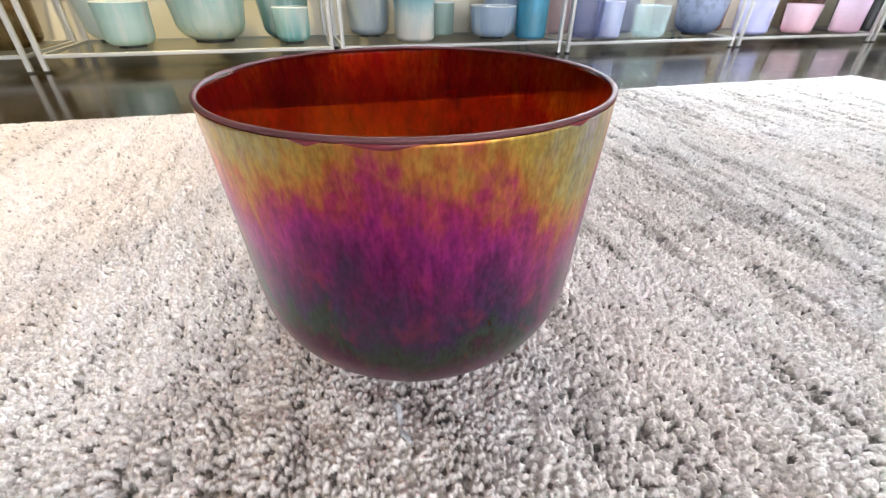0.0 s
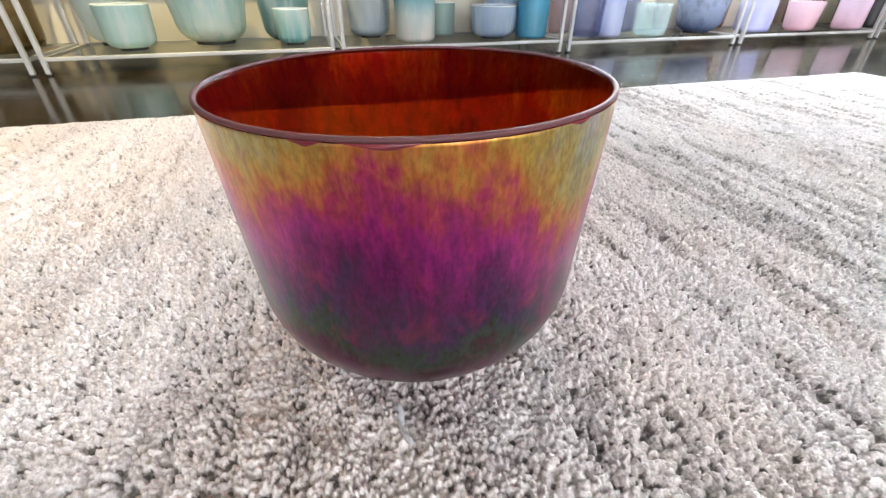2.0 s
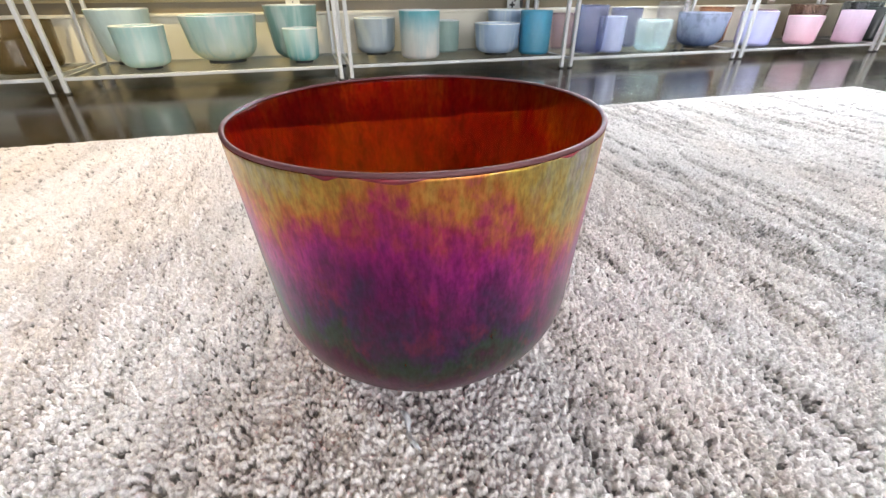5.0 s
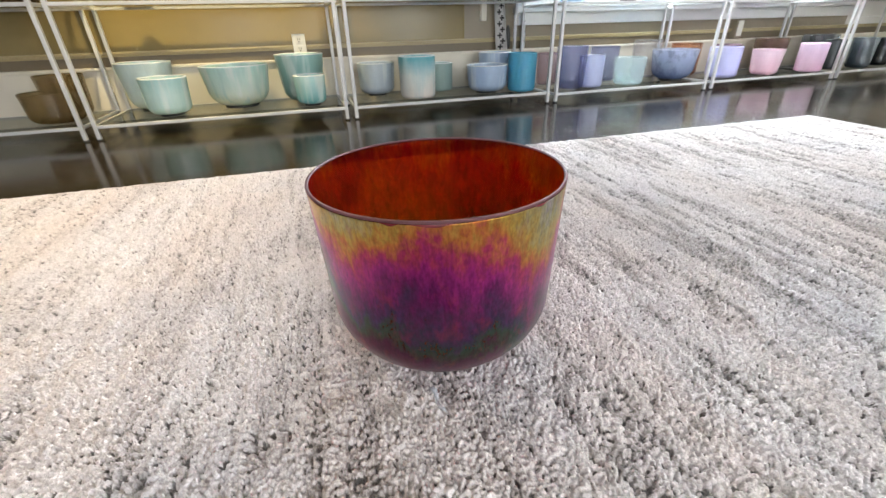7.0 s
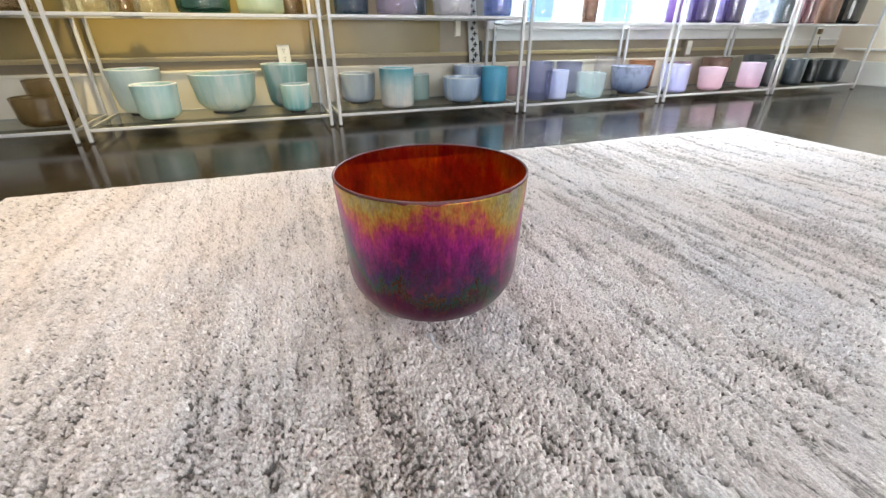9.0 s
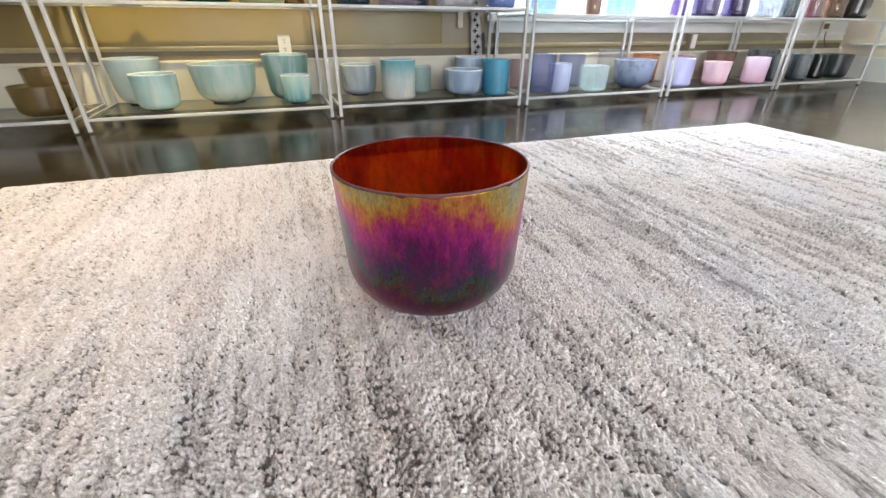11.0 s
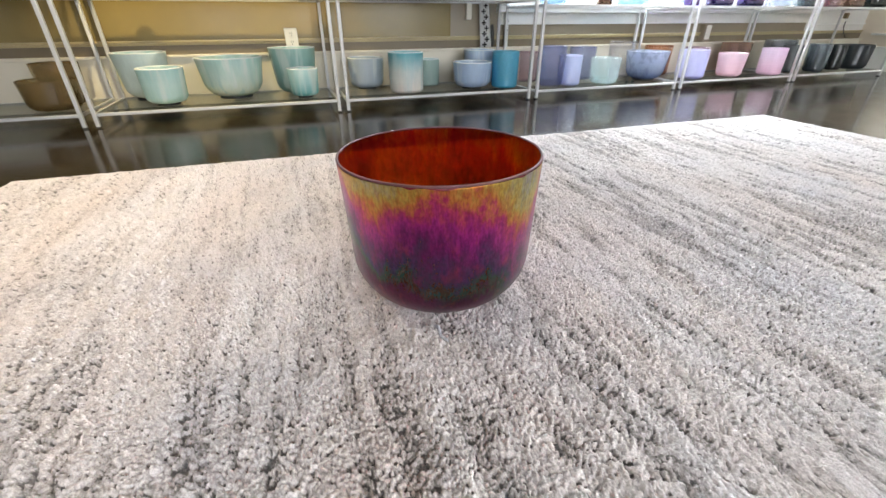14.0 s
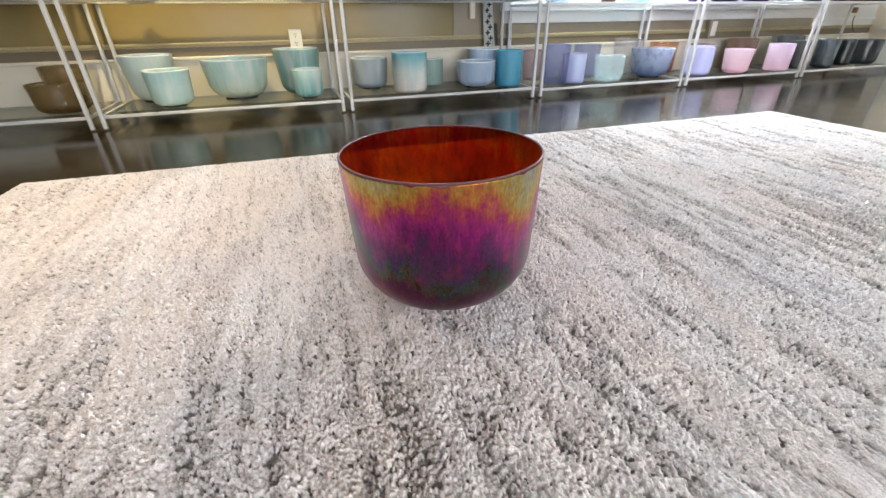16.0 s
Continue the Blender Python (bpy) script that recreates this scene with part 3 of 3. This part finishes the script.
# ---------------------------------------------------------------- bowls on the racks
def bowl(x, y, z, r, h, material, label, corner=0.35, taper=0.93, ring=False, thick=0.008, yaw=0, inside=None):
    """A bowl of rim radius r and height h whose foot stands at (x, y, z)."""
    if ring:
        seat = tagged(new("support_ring", mesh_of("support_ring", lathe([(r * 0.42, 0), (r * 0.50, 0), (r * 0.50, 0.012), (r * 0.42, 0.012), (r * 0.42, 0)], 32), M_DARK)),
                      "dark rubber ring under a bowl on the shelf", "ring")
        seat.matrix_world = Matrix.Translation((x, y, z + 0.0005))
        z, h = z + 0.012, h - 0.012
    prof, cut = wall_profile(r, r * taper, r * corner, h, thick)
    ob = new("singing_bowl", mesh_of("singing_bowl", lathe(prof, 48, cut), material, inside or material, smooth=True))
    ob.matrix_world = pose(x, y, z + 0.0005, 0, 0, yaw)
    part("rim", lathe(lip_profile(r, h, thick, 1.05), 48), M_LIP if material in FROSTED else material, ob, smooth=True)
    return tagged(ob, label, "bowl", "singing bowls on the racks")


Q = quartz
AQUA = Q("aqua_frost", (0.68, 0.84, 0.80), (0.58, 0.81, 0.82), mid=(0.72, 0.88, 0.88), streak=0.7)
PALE = Q("pale_sky_frost", (0.86, 0.91, 0.91), (0.82, 0.92, 0.93), streak=0.25)
TEAL = Q("teal_frost", (0.30, 0.52, 0.50), (0.44, 0.69, 0.67), streak=0.6)
SEA = Q("sea_frost", (0.24, 0.58, 0.60), (0.66, 0.88, 0.88), streak=0.7)
MINT = Q("mint_frost", (0.90, 0.92, 0.80), (0.64, 0.85, 0.83), mid=(0.76, 0.89, 0.85), streak=0.75)
GREY = Q("grey_lilac_frost", (0.54, 0.62, 0.70), (0.58, 0.66, 0.73), streak=0.55)
OMBRE = Q("teal_to_white_frost", (0.93, 0.88, 0.83), (0.20, 0.58, 0.66), mid=(0.84, 0.89, 0.87), streak=0.25)
SAGE = Q("sage_frost", (0.42, 0.56, 0.52), (0.46, 0.62, 0.58))
STEEL = Q("steel_blue_frost", (0.46, 0.58, 0.74), (0.52, 0.64, 0.80), streak=0.55)
CYAN = Q("cyan_frost", (0.08, 0.42, 0.60), (0.10, 0.46, 0.64))
ROSE_CLEAR = Q("clear_rose", (0.50, 0.30, 0.36), (0.66, 0.56, 0.62), 0.07, 0.12, tint=(0.90, 0.80, 0.84))
INDIGO = Q("indigo_cloud", (0.18, 0.22, 0.46), (0.50, 0.52, 0.72), 0.16, 0.10, 0.7, tint=(0.62, 0.64, 0.80))
LAVENDER = Q("white_lavender_frost", (0.62, 0.66, 0.84), (0.68, 0.72, 0.88))
DUSK = Q("dusk_blue_clear", (0.34, 0.38, 0.56), (0.48, 0.50, 0.68), 0.12, 0.12, tint=(0.74, 0.76, 0.90))
ICE = Q("ice_aqua_clear", (0.74, 0.90, 0.94), (0.86, 0.93, 0.98), 0.20, 0.10, tint=(0.90, 0.98, 0.98))
CLEAR = Q("clear_quartz", (0.70, 0.66, 0.70), (0.80, 0.80, 0.82), 0.05, 0.06, tint=(0.94, 0.93, 0.95))
MARBLE = Q("blue_marble_quartz", (0.20, 0.26, 0.40), (0.60, 0.66, 0.82), 1.0, 0.25, 0.35)
AMBER = Q("clear_amber", (0.55, 0.26, 0.16), (0.66, 0.42, 0.30), 0.09, 0.08, tint=(0.95, 0.70, 0.55))
LILAC = Q("lilac_frost", (0.66, 0.66, 0.88), (0.70, 0.70, 0.90))
BLUSH = Q("blush_clear", (0.72, 0.50, 0.62), (0.76, 0.58, 0.68), 0.35, 0.15, tint=(0.96, 0.80, 0.88))
PINK = Q("pink_frost", (0.90, 0.68, 0.75), (0.90, 0.76, 0.84))
ORCHID = Q("orchid_frost", (0.88, 0.66, 0.78), (0.87, 0.75, 0.88))
BROWN = Q("smoky_brown", (0.16, 0.09, 0.06), (0.30, 0.17, 0.11), 0.4, 0.08, tint=(0.62, 0.44, 0.34))
OLIVE = Q("olive_brown_quartz", (0.20, 0.13, 0.05), (0.30, 0.21, 0.09), 0.4, 0.16, tint=(0.66, 0.54, 0.30))
SMOKE = Q("smoky_grey", (0.07, 0.08, 0.09), (0.12, 0.13, 0.14), 0.5, 0.08, tint=(0.36, 0.38, 0.42))
SLATE = Q("slate_quartz", (0.06, 0.08, 0.10), (0.12, 0.15, 0.18), 0.6, 0.10, tint=(0.3, 0.36, 0.42))
BLACK = Q("black_quartz", (0.010, 0.013, 0.013), (0.018, 0.024, 0.024), 1.0, 0.06)
CHARCOAL = Q("charcoal_frost", (0.035, 0.045, 0.05), (0.05, 0.06, 0.065), 1.0, 0.28)
FROSTED = (AQUA, PALE, TEAL, SEA, MINT, GREY, OMBRE, SAGE, STEEL)
# upper shelf
PALEGREEN = Q("clear_pale_green", (0.50, 0.48, 0.38), (0.60, 0.60, 0.50), 0.1, 0.05, tint=(0.90, 0.89, 0.78))
GREEN = Q("bottle_green", (0.01, 0.07, 0.05), (0.015, 0.11, 0.08), 0.5, 0.04, tint=(0.14, 0.46, 0.36))
SAND = Q("sand_aqua_frost", (0.66, 0.70, 0.46), (0.62, 0.78, 0.66), mid=(0.64, 0.76, 0.62))
NAVY = Q("smoky_navy", (0.05, 0.08, 0.13), (0.10, 0.14, 0.22), 0.36, 0.05, tint=(0.42, 0.52, 0.68))
OPAL = Q("clear_opal", (0.52, 0.46, 0.58), (0.70, 0.66, 0.76), 0.2, 0.05, tint=(0.88, 0.84, 0.92))
SILVER = Q("silver_clear", (0.62, 0.62, 0.66), (0.74, 0.72, 0.76), 0.28, 0.05, tint=(0.90, 0.90, 0.94))
PERI = Q("periwinkle_quartz", (0.14, 0.20, 0.46), (0.20, 0.28, 0.56), 0.5, 0.08, tint=(0.46, 0.56, 0.86))
SKYBLUE = Q("sky_blue_clear", (0.40, 0.62, 0.86), (0.50, 0.72, 0.92), 0.16, 0.05, tint=(0.70, 0.86, 1.0))
PURPLE = Q("purple_clear", (0.16, 0.08, 0.26), (0.26, 0.16, 0.38), 0.4, 0.05, tint=(0.62, 0.46, 0.80))
VIOLET = Q("dark_violet", (0.05, 0.035, 0.13), (0.09, 0.07, 0.20), 0.6, 0.05, tint=(0.34, 0.28, 0.58))
MARBLED = Q("clear_marbled_white", (0.72, 0.74, 0.78), (0.70, 0.74, 0.80), 0.3, 0.05, 0.9, tint=(0.84, 0.88, 0.92))
WINE = Q("dark_wine", (0.10, 0.025, 0.035), (0.16, 0.05, 0.06), 0.78, 0.05, tint=(0.5, 0.25, 0.26))

# lower shelves
bowl(-1.246, 2.50, 0.072, 0.126, 0.140, OLIVE, "brown olive translucent low bowl", 0.35, 0.93, yaw=47)
bowl(-1.260, 2.68, 0.072, 0.107, 0.204, OLIVE, "tall olive brown bowl behind a lower one", 0.35, 0.93, yaw=94)
bowl(-0.860, 2.68, 0.072, 0.135, 0.246, PALE, "large pale sky blue frosted bowl with a teal inside", 0.5, 0.84, ring=True, yaw=141, inside=AQUA)
bowl(-0.730, 2.45, 0.072, 0.110, 0.184, AQUA, "aqua frosted bowl of middle size", 0.35, 0.93, ring=True, yaw=188)
bowl(-0.402, 2.60, 0.072, 0.179, 0.217, MINT, "wide mint and aqua frosted bowl on a ring", 0.5, 0.9, ring=True, yaw=235)
bowl(-0.051, 2.68, 0.072, 0.138, 0.254, TEAL, "large teal frosted bowl with a pale lip", 0.5, 0.84, yaw=282)
bowl(-0.016, 2.44, 0.072, 0.085, 0.159, SEA, "small sea green frosted bowl", 0.35, 0.93, ring=True, yaw=329)
bowl(0.396, 2.68, 0.07, 0.116, 0.189, GREY, "grey lilac frosted bowl on a ring", 0.35, 0.93, ring=True, yaw=16)
bowl(0.604, 2.45, 0.07, 0.108, 0.231, OMBRE, "tall frosted bowl fading from teal to white", 0.22, 0.97, yaw=63)
bowl(0.819, 2.68, 0.07, 0.078, 0.169, SAGE, "small sage green frosted bowl", 0.22, 0.97, yaw=110)
bowl(1.193, 2.66, 0.07, 0.108, 0.219, STEEL, "steel blue frosted bowl with a pale lip", 0.35, 0.93, yaw=157)
bowl(1.056, 2.46, 0.07, 0.128, 0.161, STEEL, "low steel blue frosted bowl on a ring", 0.35, 0.93, ring=True, yaw=204)
bowl(1.276, 2.42, 0.07, 0.088, 0.220, CYAN, "tall matt cyan blue bowl", 0.22, 0.97, yaw=251)
bowl(1.615, 2.69, 0.058, 0.081, 0.206, ROSE_CLEAR, "clear rose tinted bowl on the rack", 0.35, 0.93, yaw=298)
bowl(1.642, 2.44, 0.058, 0.098, 0.254, INDIGO, "indigo clouded translucent bowl on the rack", 0.35, 0.93, yaw=345)
bowl(1.807, 2.45, 0.058, 0.080, 0.193, LAVENDER, "small white lavender frosted bowl", 0.22, 0.97, yaw=32)
bowl(2.069, 2.68, 0.058, 0.101, 0.230, DUSK, "dusk blue translucent bowl on the rack", 0.35, 0.93, yaw=79)
bowl(2.086, 2.42, 0.058, 0.107, 0.172, ICE, "icy aqua translucent bowl on the rack", 0.35, 0.93, yaw=126)
bowl(2.445, 2.69, 0.058, 0.104, 0.261, CLEAR, "tall clear quartz bowl on the rack", 0.35, 0.93, yaw=173)
bowl(2.500, 2.47, 0.058, 0.152, 0.204, MARBLE, "blue grey marbled bowl on a ring", 0.5, 0.9, ring=True, yaw=220)
bowl(2.800, 2.68, 0.058, 0.108, 0.226, AMBER, "clear amber tinted bowl on the rack", 0.35, 0.93, yaw=267)
bowl(2.951, 2.46, 0.058, 0.109, 0.203, LILAC, "lilac frosted bowl on the rack", 0.22, 0.97, yaw=314)
bowl(3.208, 2.67, 0.058, 0.094, 0.205, BLUSH, "blush pink translucent bowl on the rack", 0.35, 0.93, yaw=1)
bowl(3.325, 2.42, 0.058, 0.105, 0.174, PINK, "pink frosted bowl on the rack", 0.35, 0.88, yaw=48)
bowl(3.652, 2.67, 0.058, 0.118, 0.232, BROWN, "smoky brown translucent bowl on the rack", 0.35, 0.93, yaw=95)
bowl(3.761, 2.40, 0.058, 0.092, 0.202, ORCHID, "orchid pink frosted bowl on the rack", 0.22, 0.97, yaw=142)
bowl(4.091, 2.60, 0.058, 0.124, 0.249, SMOKE, "smoky grey translucent bowl on the rack", 0.35, 0.93, yaw=189)
bowl(4.047, 2.45, 0.058, 0.071, 0.215, CHARCOAL, "charcoal frosted bowl on the rack", 0.35, 0.93, yaw=236)
bowl(4.330, 2.41, 0.058, 0.085, 0.221, SLATE, "slate grey translucent bowl on the rack", 0.35, 0.93, yaw=283)
bowl(4.650, 2.46, 0.058, 0.079, 0.209, BLACK, "glossy black bowl on the rack", 0.35, 0.93, yaw=330)
bowl(4.913, 2.46, 0.058, 0.128, 0.204, CHARCOAL, "wide charcoal frosted bowl on the rack", 0.35, 0.93, yaw=17)
# upper shelves
bowl(-1.660, 2.5, 0.582, .14, .22, OLIVE, "olive brown bowl on the upper shelf", 0.22, 0.96, yaw=0)
bowl(-1.250, 2.52, 0.582, .11, .22, OLIVE, "dark amber brown bowl on the upper shelf", 0.22, 0.96, yaw=61)
bowl(-0.900, 2.5, 0.582, .118, .24, PALEGREEN, "clear pale green glass bowl on the upper shelf", 0.22, 0.96, yaw=122)
bowl(-0.800, 2.66, 0.582, .08, .22, OLIVE, "olive translucent bowl on the upper shelf", 0.22, 0.96, yaw=183)
bowl(-0.640, 2.5, 0.582, .085, .23, PALEGREEN, "clear greenish glass bowl on the upper shelf", 0.22, 0.96, yaw=244)
bowl(-0.405, 2.5, 0.582, .135, .26, GREEN, "dark bottle green glossy bowl on the upper shelf", 0.22, 0.96, yaw=305)
bowl(-0.125, 2.48, 0.582, .122, .24, SAND, "sand and aqua frosted bowl on the upper shelf", 0.22, 0.96, yaw=6)
bowl(0.040, 2.68, 0.582, .075, .2, OLIVE, "olive translucent bowl on the upper shelf", 0.22, 0.96, yaw=67)
bowl(0.365, 2.5, 0.584, .104, .25, NAVY, "smoky navy translucent bowl on the upper shelf", 0.22, 0.96, yaw=128)
bowl(0.630, 2.48, 0.584, .124, .24, OPAL, "clear opalescent bowl on the upper shelf", 0.22, 0.96, yaw=189)
bowl(0.800, 2.68, 0.584, .09, .24, NAVY, "smoky blue translucent bowl on the upper shelf", 0.22, 0.96, yaw=250)
bowl(0.990, 2.48, 0.584, .125, .25, SILVER, "silvery clear bowl on the upper shelf", 0.22, 0.96, yaw=311)
bowl(1.305, 2.47, 0.584, .094, .26, PERI, "periwinkle blue glossy bowl on the upper shelf", 0.22, 0.96, yaw=12)
bowl(1.630, 2.48, 0.555, .09, .25, SKYBLUE, "pale sky blue clear bowl on the upper shelf", 0.22, 0.96, yaw=73)
bowl(2.100, 2.56, 0.555, .055, .24, BROWN, "smoky brown slim bowl on the upper shelf", 0.22, 0.96, yaw=134)
bowl(2.285, 2.49, 0.555, .109, .25, SKYBLUE, "sky blue clear bowl on the upper shelf", 0.22, 0.96, yaw=195)
bowl(2.585, 2.47, 0.555, .108, .25, ICE, "icy aqua clear bowl on the upper shelf", 0.22, 0.96, yaw=256)
bowl(2.830, 2.5, 0.555, .075, .26, PURPLE, "purple translucent bowl on the upper shelf", 0.22, 0.96, yaw=317)
bowl(3.080, 2.47, 0.555, .096, .25, VIOLET, "dark violet glossy bowl on the upper shelf", 0.22, 0.96, yaw=18)
bowl(3.400, 2.47, 0.555, .096, .25, VIOLET, "dark indigo violet bowl on the upper shelf", 0.22, 0.96, yaw=79)
bowl(3.740, 2.47, 0.555, .112, .25, MARBLED, "clear bowl with white and dark marbling on the upper shelf", 0.22, 0.96, yaw=140)
bowl(4.060, 2.49, 0.555, .075, .24, SLATE, "slate grey translucent bowl on the upper shelf", 0.22, 0.96, yaw=201)
bowl(4.380, 2.5, 0.555, .075, .25, WINE, "dark wine red bowl on the upper shelf", 0.22, 0.96, yaw=262)
bowl(4.620, 2.48, 0.555, .09, .25, BROWN, "smoky brown translucent bowl on the upper shelf", 0.22, 0.96, yaw=323)
bowl(4.900, 2.48, 0.555, .118, .26, BLACK, "glossy black bowl on the upper shelf", 0.22, 0.96, yaw=24)

# ---------------------------------------------------------------- fittings on the wall
outlet = tagged(new("wall_outlet"), "white double power outlet on the tan wall", "outlet")
part("cover_plate", box(-0.072, YB - 0.028, 0.312, 0.004, YB - 0.0205, 0.427, 0.003), M_PLASTIC, outlet)
for z in (0.345, 0.394):
    face = part("socket", box(-0.051, YB - 0.0305, z - 0.017, -0.017, YB - 0.028, z + 0.017, 0.001), M_PLASTIC, outlet)
    for x in (-0.041, -0.029):
        part("slot", box(x, YB - 0.0310, z - 0.001, x + 0.003, YB - 0.0305, z + 0.010), M_SLOT, face)
    part("slot", box(-0.0365, YB - 0.0310, z - 0.012, -0.0305, YB - 0.0305, z - 0.006), M_SLOT, face)
part("back_box", box(-0.068, YB - 0.0205, 0.316, 0.0, YB, 0.340, 0.001), M_PLASTIC, outlet)
raceway = tagged(new("outlet_box"), "surface outlet box with a white face below the window", "outlet")
part("body", box(3.40, YB - 0.055, 0.298, 3.475, YB, 0.430, 0.004), M_TAN, raceway, "tan box body")
part("face_plate", box(3.415, YB - 0.060, 0.312, 3.468, YB - 0.055, 0.424, 0.002), M_PLASTIC, raceway, "white face plate")
tagged(new("cable_box", mesh_of("cable_box", box(1.165, YB - 0.03, 0.47, 1.205, YB, 0.60, 0.004), M_BASE)), "small cream cable box on the wall", "cable box")

# patterned ribbons that hang beside the window casing
def make_ribbon(x0, w0, x1, w1, top, bottom, out, marks):
    """A hanging strip from (x0, top) to (x1, bottom), w0 and w1 wide, with dark cross marks."""
    ob = tagged(new("hanging_ribbon"), "white fabric strip with black cross pattern hanging by the window", "ribbon", "patterned ribbons")
    bm = bmesh.new()
    rows = []
    for k in range(25):
        s = k / 24
        rows.append([bm.verts.new((x0 + (x1 - x0) * s + (w0 + (w1 - w0) * s) * j / 6, YB - out + 0.005 * math.sin(j * 1.3 + 4 * s), top + (bottom - top) * s)) for j in range(7)])
    for a, b in zip(rows, rows[1:]):
        for j in range(6):
            bm.faces.new((a[j], a[j + 1], b[j + 1], b[j]))
    bmesh.ops.solidify(bm, geom=bm.faces[:], thickness=0.002)
    part("strip", bm, M_TRIM, ob, smooth=True)
    for k in range(marks):
        s = (k + 0.5) / marks
        w = w0 + (w1 - w0) * s
        xc, zc, a = x0 + (x1 - x0) * s + w * (0.62 if k % 2 else 0.38), top + (bottom - top) * s, w * 0.21
        bm = box(xc - a, YB - out - 0.0095, zc - a * 0.28, xc + a, YB - out - 0.0065, zc + a * 0.28)
        box(xc - a * 0.28, YB - out - 0.0098, zc - a, xc + a * 0.28, YB - out - 0.0062, zc + a, bm=bm)
        part("cross_mark", bm, M_SLOT, ob)
    return ob


make_ribbon(1.235, 0.060, 1.268, 0.088, 0.82, 0.292, 0.050, 15)
make_ribbon(1.462, 0.030, 1.462, 0.030, 0.508, 0.292, 0.045, 7)
pouch = [(0.0, 0.0), (0.012, 0.002), (0.018, 0.02), (0.018, 0.06), (0.016, 0.10), (0.012, 0.13), (0.008, 0.145), (0.0, 0.150)]
tagged(new("black_pouch", mesh_of("black_pouch", lathe(pouch, 24), M_DARK, smooth=True)), "small black fabric pouch behind the bowls", "pouch").matrix_world = pose(1.372, YB - 0.02, 0.291, 0, 0, 0)

# plug with a dark cord on the wall by the far corner, and a pale ledge on the end wall
plug = tagged(new("wall_plug"), "brown and white wall plug with a hanging dark cord", "plug")
part("plate", box(5.205, YB - 0.012, 0.40, 5.275, YB, 0.505, 0.003), M_PLASTIC, plug)
part("adapter", box(5.222, YB - 0.045, 0.470, 5.258, YB - 0.012, 0.520, 0.005), painted("tan_plastic", (0.24, 0.17, 0.08), 0.4, 0.2, 30.0, 0.03), plug, "tan plastic adapter")
bm = bmesh.new()
rows = []
for k in range(15):
    s = k / 14
    cx, cz = 5.24 + 0.13 * s * s, 0.445 - 0.150 * s
    rows.append([bm.verts.new((cx + 0.004 * math.cos(a), YB - 0.045 + 0.02 * s + 0.004 * math.sin(a), cz)) for a in np.linspace(0, 2 * math.pi, 9)[:-1]])
for a, b in zip(rows, rows[1:]):
    for j in range(8):
        bm.faces.new((a[j], a[(j + 1) % 8], b[(j + 1) % 8], b[j]))
part("cord", bm, M_DARK, plug, "dark hanging cord", smooth=True)
structure("trim_ledge", box(XR - 0.06, 2.05, 0.322, XR, 2.74, 0.340, 0.003), M_TRIM, "narrow pale ledge along the end wall", "trim")
structure("trim_corner_rail", box(WX1 + 0.085, YB - 0.018, 0.418, XR, YB, 0.430, 0.003), M_TRIM, "thin white rail on the corner wall", "trim")
